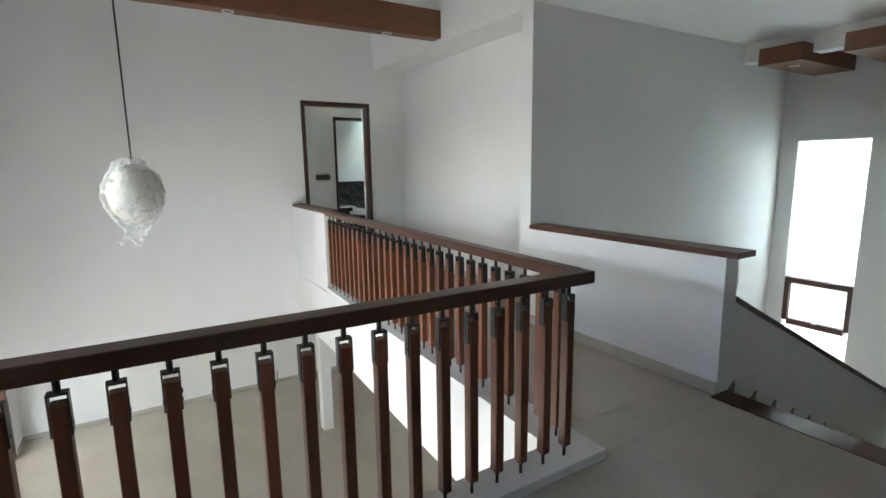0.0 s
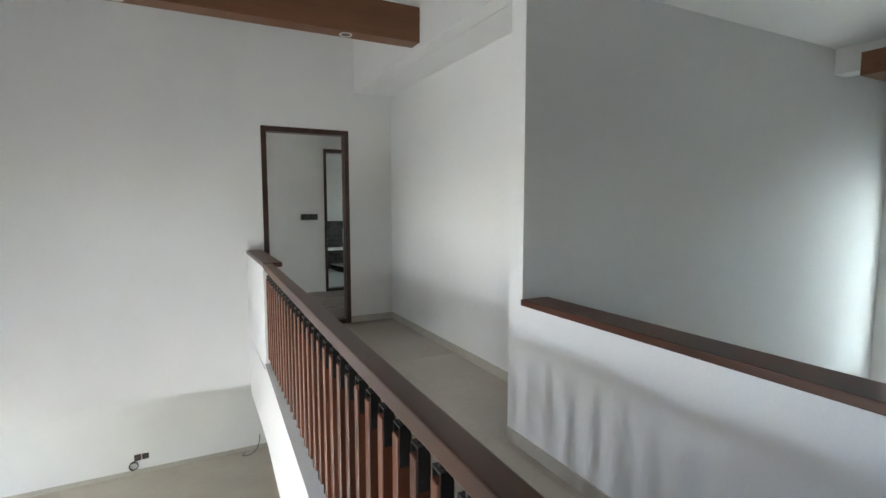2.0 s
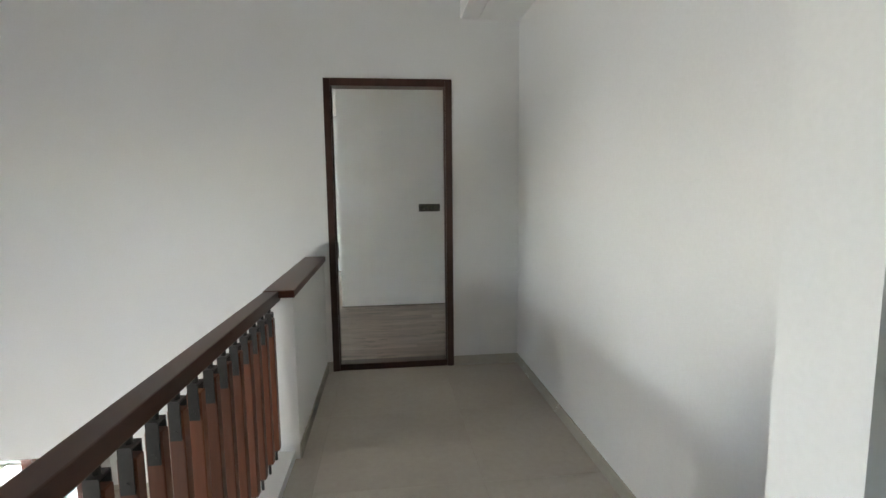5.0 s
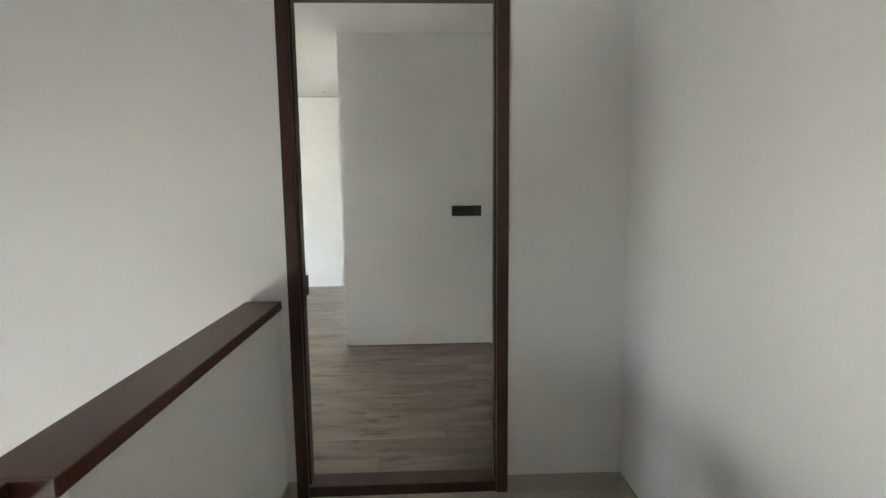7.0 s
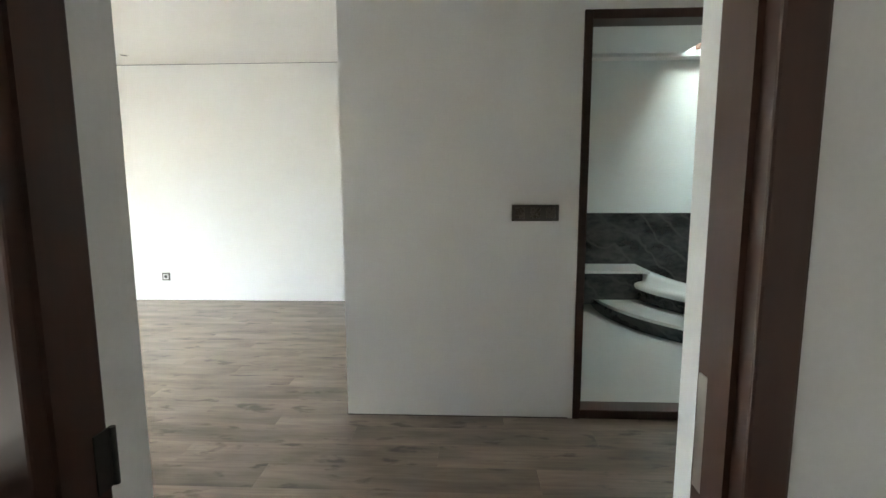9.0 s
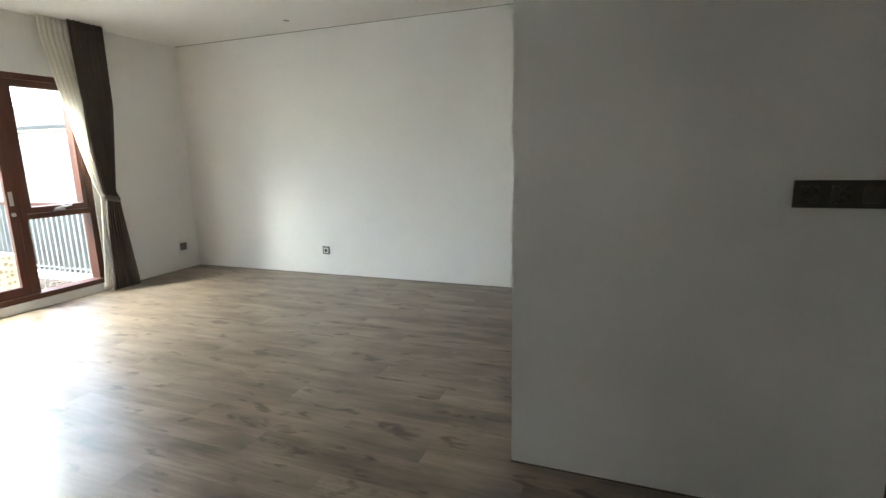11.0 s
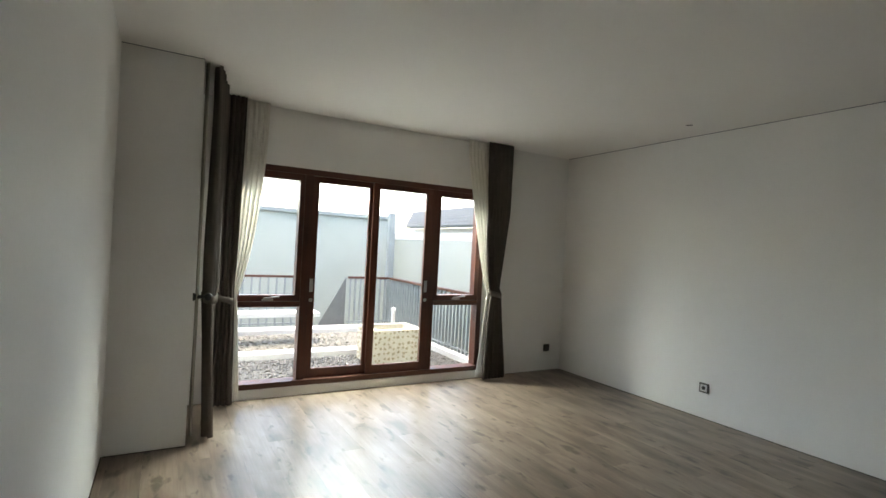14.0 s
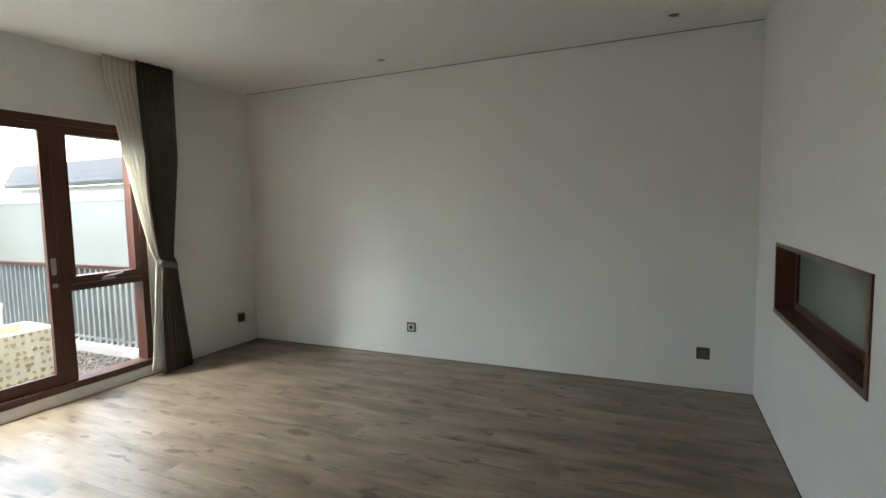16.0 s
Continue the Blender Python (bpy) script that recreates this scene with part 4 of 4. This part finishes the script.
boxes("plate", STEEL, p, (3.37, 3.47, 4.936, 4.946, 0.95, 1.01), bevel=0.002)
at_origin(p, p.location)
# unseen pane, added to cut the sky light falling into the bathroom
structure("window_skylight_dimmer", "unseen tinted pane added to dim the skylight", "skylight", SKY_GLASS, (1.15, 3.7, 3.4, 4.9, 3.302, 3.312))
SLAT = mottled("orange_brown_slat", (0.30, 0.12, 0.06), (0.42, 0.18, 0.09), 0.5, 5, 40, 0.05, (1, 0.1, 1))
g = thing("skylight_slats", (2.4, 4.1, 2.75), "row of orange-brown timber slats below the skylight", "slatted screen")
for k in range(17):
    x = 1.29 + k * 0.14
    boxes("slat", SLAT, g, (x, x + 0.04, 3.51, 4.79, 2.68, 2.79))
at_origin(g, g.location)

# ---- glazed doors below ----
w = thing("window_lower_door", (-4.15, 2.5, LOW), "dark wooden glazed doors of the lower room", "window", kind="structure")
for y in (1.2, 2.58, 3.56):
    boxes("post", WOOD, w, (-4.20, -4.08, y, y + 0.115, LOW, -0.96), bevel=0.004)
boxes("rail", WOODY, w, (-4.20, -4.08, 1.315, 3.56, LOW, LOW + 0.09), bevel=0.004)
boxes("rail", WOODY, w, (-4.20, -4.08, 1.315, 3.56, -1.05, -0.96), bevel=0.004)
pane(w, GLASS, -4.15, -4.144, 1.315, 2.58, LOW + 0.09, -1.05)
pane(w, GLASS, -4.15, -4.144, 2.695, 3.56, LOW + 0.09, -1.05)
bm = bmesh.new()
cyl(bm, (-4.07, 2.63, -2.35), (-4.07, 2.63, -2.15), 0.01)
part("handle", bm, STEEL, w, "steel pull")
at_origin(w, w.location)

# ---- outside ----
structure("ground", "flat pale yard ground reaching far away", "ground", GROUND, (-400, 400, -400, 400, LOW - 0.6, LOW - 0.21))
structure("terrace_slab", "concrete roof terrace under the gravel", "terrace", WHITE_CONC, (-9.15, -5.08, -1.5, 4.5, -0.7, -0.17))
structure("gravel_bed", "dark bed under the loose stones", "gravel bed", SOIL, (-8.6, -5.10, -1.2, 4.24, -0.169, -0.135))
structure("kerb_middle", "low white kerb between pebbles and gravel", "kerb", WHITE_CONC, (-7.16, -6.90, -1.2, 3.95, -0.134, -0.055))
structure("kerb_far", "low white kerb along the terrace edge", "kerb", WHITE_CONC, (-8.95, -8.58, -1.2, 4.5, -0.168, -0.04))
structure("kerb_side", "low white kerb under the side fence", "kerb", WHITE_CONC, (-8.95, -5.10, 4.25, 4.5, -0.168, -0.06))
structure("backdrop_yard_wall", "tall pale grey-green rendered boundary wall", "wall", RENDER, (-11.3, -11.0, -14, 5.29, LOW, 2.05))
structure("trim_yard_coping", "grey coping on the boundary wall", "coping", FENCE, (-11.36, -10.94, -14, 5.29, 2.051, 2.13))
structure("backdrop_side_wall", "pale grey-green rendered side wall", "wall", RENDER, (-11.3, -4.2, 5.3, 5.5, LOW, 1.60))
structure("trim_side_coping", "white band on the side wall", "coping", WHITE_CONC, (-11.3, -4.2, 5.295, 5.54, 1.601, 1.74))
structure("column_yard", "grey steel post in the terrace corner", "column", FENCE, (-9.30, -9.18, 4.40, 4.52, LOW, 2.08))


def fence(a, b, count, label):
    a, b = Vector((*a, 0)), Vector((*b, 0))
    d = b - a
    f = thing("terrace_fence", (a.x, a.y, 0), label, "fence", "terrace fences")
    f.rotation_euler = (0, 0, math.atan2(d.y, d.x))
    bm = bmesh.new()
    box(bm, -0.012, 0.012, -0.02, 0.02, -0.05, 0.80)
    me = mesh_of(bm, "slat", FENCE)
    for i in range(count):
        o = new("slat", me)
        o.parent = f
        o.location = (d.length * (i + 0.5) / count, 0, 0)
    boxes("top_rail", WOODX, f, (0, d.length, -0.03, 0.03, 0.80, 0.84), bevel=0.004, label="brown top rail")
    boxes("bottom_rail", FENCE, f, (0, d.length, -0.016, 0.016, -0.01, 0.015))
    return f


fence((-5.15, 4.36), (-8.98, 4.36), 38, "grey steel bar fence with a brown top rail beside the gravel")
fence((-9.02, 4.34), (-9.02, 3.55), 8, "short grey bar fence with a brown rail at the stair head")
fence((-9.02, 2.62), (-9.02, -1.2), 28, "long grey bar fence with a brown rail at the terrace end")
s = thing("yard_stair", (-9.6, 3.1, -0.2), "dark steel stair leading down beyond the terrace", "stairs")
bm = bmesh.new()
v = [bm.verts.new(p) for p in ((-9.09, 3.54, 0.82), (-9.09, 3.54, -0.9), (-9.09, 2.75, -0.9), (-9.09, 2.78, -0.55), (-9.12, 3.54, 0.82), (-9.12, 3.54, -0.9), (-9.12, 2.75, -0.9), (-9.12, 2.78, -0.55))]
for q in ((0, 1, 2, 3), (7, 6, 5, 4), (0, 4, 5, 1), (1, 5, 6, 2), (2, 6, 7, 3), (3, 7, 4, 0)):
    bm.faces.new([v[k] for k in q])
part("side_panel", bm, SHADOW_STEEL, s, "dark sloping side panel")
at_origin(s, s.location)
b = thing("terrace_bench", (-7.9, 1.6, -0.13), "white concrete bench slab above the pebbles", "bench")
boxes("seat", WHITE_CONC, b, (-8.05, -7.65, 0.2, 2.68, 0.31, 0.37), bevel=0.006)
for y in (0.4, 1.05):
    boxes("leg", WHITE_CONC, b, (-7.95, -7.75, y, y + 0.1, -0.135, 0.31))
at_origin(b, b.location)

# planter clad in stone chips
p = thing("stone_planter", (-6.45, 3.3, -0.13), "cream square planter clad in brown stone chips", "planter")
QX0, QX1, QY0, QY1, QZ0, QZ1 = -6.72, -6.14, 2.95, 3.68, -0.135, 0.34
bm = bmesh.new()
tk = 0.09
box(bm, QX0, QX1, QY0, QY0 + tk, QZ0, QZ1)
box(bm, QX0, QX1, QY1 - tk, QY1, QZ0, QZ1)
box(bm, QX0, QX0 + tk, QY0 + tk, QY1 - tk, QZ0, QZ1)
box(bm, QX1 - tk, QX1, QY0 + tk, QY1 - tk, QZ0, QZ1)
box(bm, QX0 + tk, QX1 - tk, QY0 + tk, QY1 - tk, QZ0, QZ0 + 0.22)
part("body", bm, CREAM, p, "cream mortar body")


def chips(origin, du, dv, nrm, nu, nv):
    bm = bmesh.new()
    for i in range(nu):
        for j in range(nv):
            cu, cv = (i + 0.5 + random.uniform(-0.25, 0.25)) / nu, (j + 0.5 + random.uniform(-0.25, 0.25)) / nv
            r = 0.30 * random.uniform(0.75, 1.2)
            k, ph = random.choice((4, 5, 5, 6)), random.random() * 6
            ring = []
            for q in range(k):
                a = ph + q * 2 * math.pi / k + random.uniform(-0.35, 0.35)
                rr = r * random.uniform(0.75, 1.2)
                ring.append(origin + du * min(0.985, max(0.015, cu + rr * math.cos(a) / nu)) + dv * min(0.985, max(0.015, cv + rr * math.sin(a) / nv)))
            lo, hi = [bm.verts.new(x) for x in ring], [bm.verts.new(x + nrm * 0.005) for x in ring]
            bm.faces.new(hi)
            for q in range(k):
                bm.faces.new((lo[q], lo[(q + 1) % k], hi[(q + 1) % k], hi[q]))
    part("stone_chips", bm, CHIP, p, "brown stone chips")


hgt = QZ1 - QZ0
chips(Vector((QX1, QY0, QZ0)), Vector((0, QY1 - QY0, 0)), Vector((0, 0, hgt)), Vector((1, 0, 0)), 11, 7)
chips(Vector((QX0, QY0, QZ0)), Vector((QX1 - QX0, 0, 0)), Vector((0, 0, hgt)), Vector((0, -1, 0)), 9, 7)
at_origin(p, p.location)
bm = bmesh.new()
cyl(bm, (-6.78, 3.50, -0.135), (-6.78, 3.50, 0.50), 0.028)
cyl(bm, (-6.78, 3.50, 0.50), (-6.78, 3.50, 0.55), 0.036)
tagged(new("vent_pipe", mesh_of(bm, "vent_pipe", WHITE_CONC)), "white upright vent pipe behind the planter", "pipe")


def stones(name, x0, x1, y0, y1, z, size, count, flat, material, label, category):
    """Loose stones as small irregular eight-cornered lumps."""
    rng = np.random.default_rng(5)
    dirs = np.array([(1, 0, 0), (0.5, 0.87, 0.1), (-0.5, 0.87, 0), (-1, 0, 0.1), (-0.5, -0.87, 0), (0.5, -0.87, 0.1), (0.1, 0, 1), (0, 0, -1)])
    tri = [(0, 1, 6), (1, 2, 6), (2, 3, 6), (3, 4, 6), (4, 5, 6), (5, 0, 6), (1, 0, 7), (2, 1, 7), (3, 2, 7), (4, 3, 7), (5, 4, 7), (0, 5, 7)]
    pos = np.column_stack([rng.uniform(x0, x1, count), rng.uniform(y0, y1, count), np.full(count, z) + rng.uniform(0, size * 0.35, count)])
    s = size * rng.uniform(0.6, 1.3, (count, 1, 1)) * np.array([1.25, 0.85, flat])
    base = dirs[None] * s * rng.uniform(0.8, 1.2, (count, 8, 1))
    a = rng.uniform(0, 6.28, count)
    ca, sa = np.cos(a)[:, None], np.sin(a)[:, None]
    v = np.stack([base[..., 0] * ca - base[..., 1] * sa, base[..., 0] * sa + base[..., 1] * ca, base[..., 2]], -1) + pos[:, None]
    f = (np.array(tri)[None] + 8 * np.arange(count)[:, None, None]).reshape(-1, 3)
    me = bpy.data.meshes.new(name)
    me.from_pydata(v.reshape(-1, 3).tolist(), [], f.tolist())
    me.materials.append(material)
    me.polygons.foreach_set("use_smooth", [True] * len(me.polygons))
    return tagged(new(name, me), label, category, kind="stuff")


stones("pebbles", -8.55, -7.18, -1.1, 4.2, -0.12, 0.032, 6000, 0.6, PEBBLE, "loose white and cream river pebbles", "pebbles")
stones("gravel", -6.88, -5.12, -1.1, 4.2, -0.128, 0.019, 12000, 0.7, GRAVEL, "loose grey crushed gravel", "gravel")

# neighbour's roof behind the side wall
h = thing("neighbour_house", (-12, 10, LOW), "pale house with a low grey tiled roof behind the wall", "house")
boxes("wall", WHITE_CONC, h, (-13.5, -5.0, 6.9, 9.5, LOW, 1.97))
for k in range(6):
    z0 = 1.98 + k * 0.105
    boxes("roof_course", ROOFTILE, h, (-13.2 - k * 0.42, -5.0, 6.6 + k * 0.24, 6.95 + k * 0.24, z0 + 0.042, z0 + 0.115), bevel=0.004)
    # dark strip under each course, put there as its shadow
    boxes("course_shade_line", SHADOW_STEEL, h, (-13.2 - k * 0.42, -5.0, 6.62 + k * 0.24, 6.9 + k * 0.24, z0, z0 + 0.041))
at_origin(h, h.location)
structure("backdrop_garden", "pale green planted garden wall outside the stair window", "backdrop", HEDGE, (7.4, 7.6, -12, 4, LOW, 0.35))

# ---- floor pieces ----
floor = tagged(new("floor_room"), "grey-brown oak laminate floor in long planks", "floor", kind="structure")
PL, PW = 1.29, 0.192
bm = bmesh.new()
box(bm, 0.0001, PL - 0.0001, 0.0001, PW - 0.0001, -0.010, 0.0)
PLANK = mesh_of(bm, "plank", LAMINATE)


def cut_plank(x0, x1, y0, y1):
    if x1 - x0 > PL - 0.001 and y1 - y0 > PW - 0.001:
        o = new("plank", PLANK)
        o.location = (x0, y0, 0)
    else:
        bm = bmesh.new()
        box(bm, 0.0001, x1 - x0 - 0.0001, 0.0001, y1 - y0 - 0.0001, -0.010, 0.0)
        o = new("plank", mesh_of(bm, "plank", LAMINATE))
        o.location = (x0, y0, 0)
    o.parent = floor


y, k = 0.122, 0
while y < 4.975:
    xr = 2.59 if y < 2.18 else -0.18
    y1 = min(y + PW, 4.978)
    if y < 2.18 < y1:
        y1 = 2.186
    x = -4.89 - (k * 0.47) % PL
    while x < xr:
        xa, xb = max(x, -4.89), min(x + PL, xr)
        if xb - xa > 0.02:
            cut_plank(xa, xb, y, y1)
        x += PL
    y, k = y1, k + 1

tiles = tagged(new("floor_hall"), "glossy beige polished tile floor with fine joints", "floor", kind="structure")
structure("floor_hall_bed", "grout bed under the corridor tiles", "floor", GROUT, (-0.2, 1.395, -4.98, 0.12, -0.0118, -0.003), (-3.9, 0.8, -8.99, -5.06, -0.0118, -0.003))
TS = 0.8


def tile(x0, x1, y0, y1):
    bm = bmesh.new()
    g = 0.0005
    box(bm, g, x1 - x0 - g, g, y1 - y0 - g, -0.0025, 0.0)
    o = new("tile", mesh_of(bm, "tile", TILE))
    o.location = (x0, y0, 0)
    o.parent = tiles


for xa, xb, ya, yb in ((-0.2, 1.395, -3.22, 0.10), (-0.2, 0.857, -5.06, -3.22), (-3.9, 0.80, -9.0, -5.06)):
    x = math.floor(xa / TS) * TS
    while x < xb:
        y = math.floor(ya / TS) * TS
        while y < yb:
            p, q, r, s = max(x, xa), min(x + TS, xb), max(y, ya), min(y + TS, yb)
            if q - p > 0.01 and s - r > 0.01:
                tile(p, q, r, s)
            y += TS
        x += TS
structure("baseboard_hall", "beige tile skirting along the corridor walls", "baseboard", SKIRT,
          (1.386, 1.395, -3.22, -0.009, 0, 0.075), (DX1 + 0.004, 1.395, -0.009, 0, 0, 0.075), (0.848, 0.857, -5.0, -3.22, 0, 0.075), (-0.105, -0.064, -0.009, 0, 0, 0.075), (-0.105, -0.097, -1.27, -0.009, 0, 0.075), (0.857, 1.386, -3.22, -3.211, 0, 0.075))

# paving blocks with grass joints outside the lower doors
pav = tagged(new("pavement_yard"), "pale paving blocks with grass joints in the yard", "pavement", kind="structure")
structure("lawn_joints", "grass growing in the paving joints", "ground", GRASS, (-10.9, -4.3, -1.0, 5.9, LOW - 0.21, LOW - 0.09))
bm = bmesh.new()
box(bm, -0.19, 0.19, -0.19, 0.19, -0.04, 0.0)
rounded(bm, 0.008, 1)
BLOCK = mesh_of(bm, "paving_block", PAVER)
for i in range(12):
    for j in range(16):
        o = new("paving_block", BLOCK)
        o.location = (-4.55 - i * 0.42, -0.7 + j * 0.42, LOW - 0.06 + random.uniform(-0.004, 0.004))
        o.parent = pav
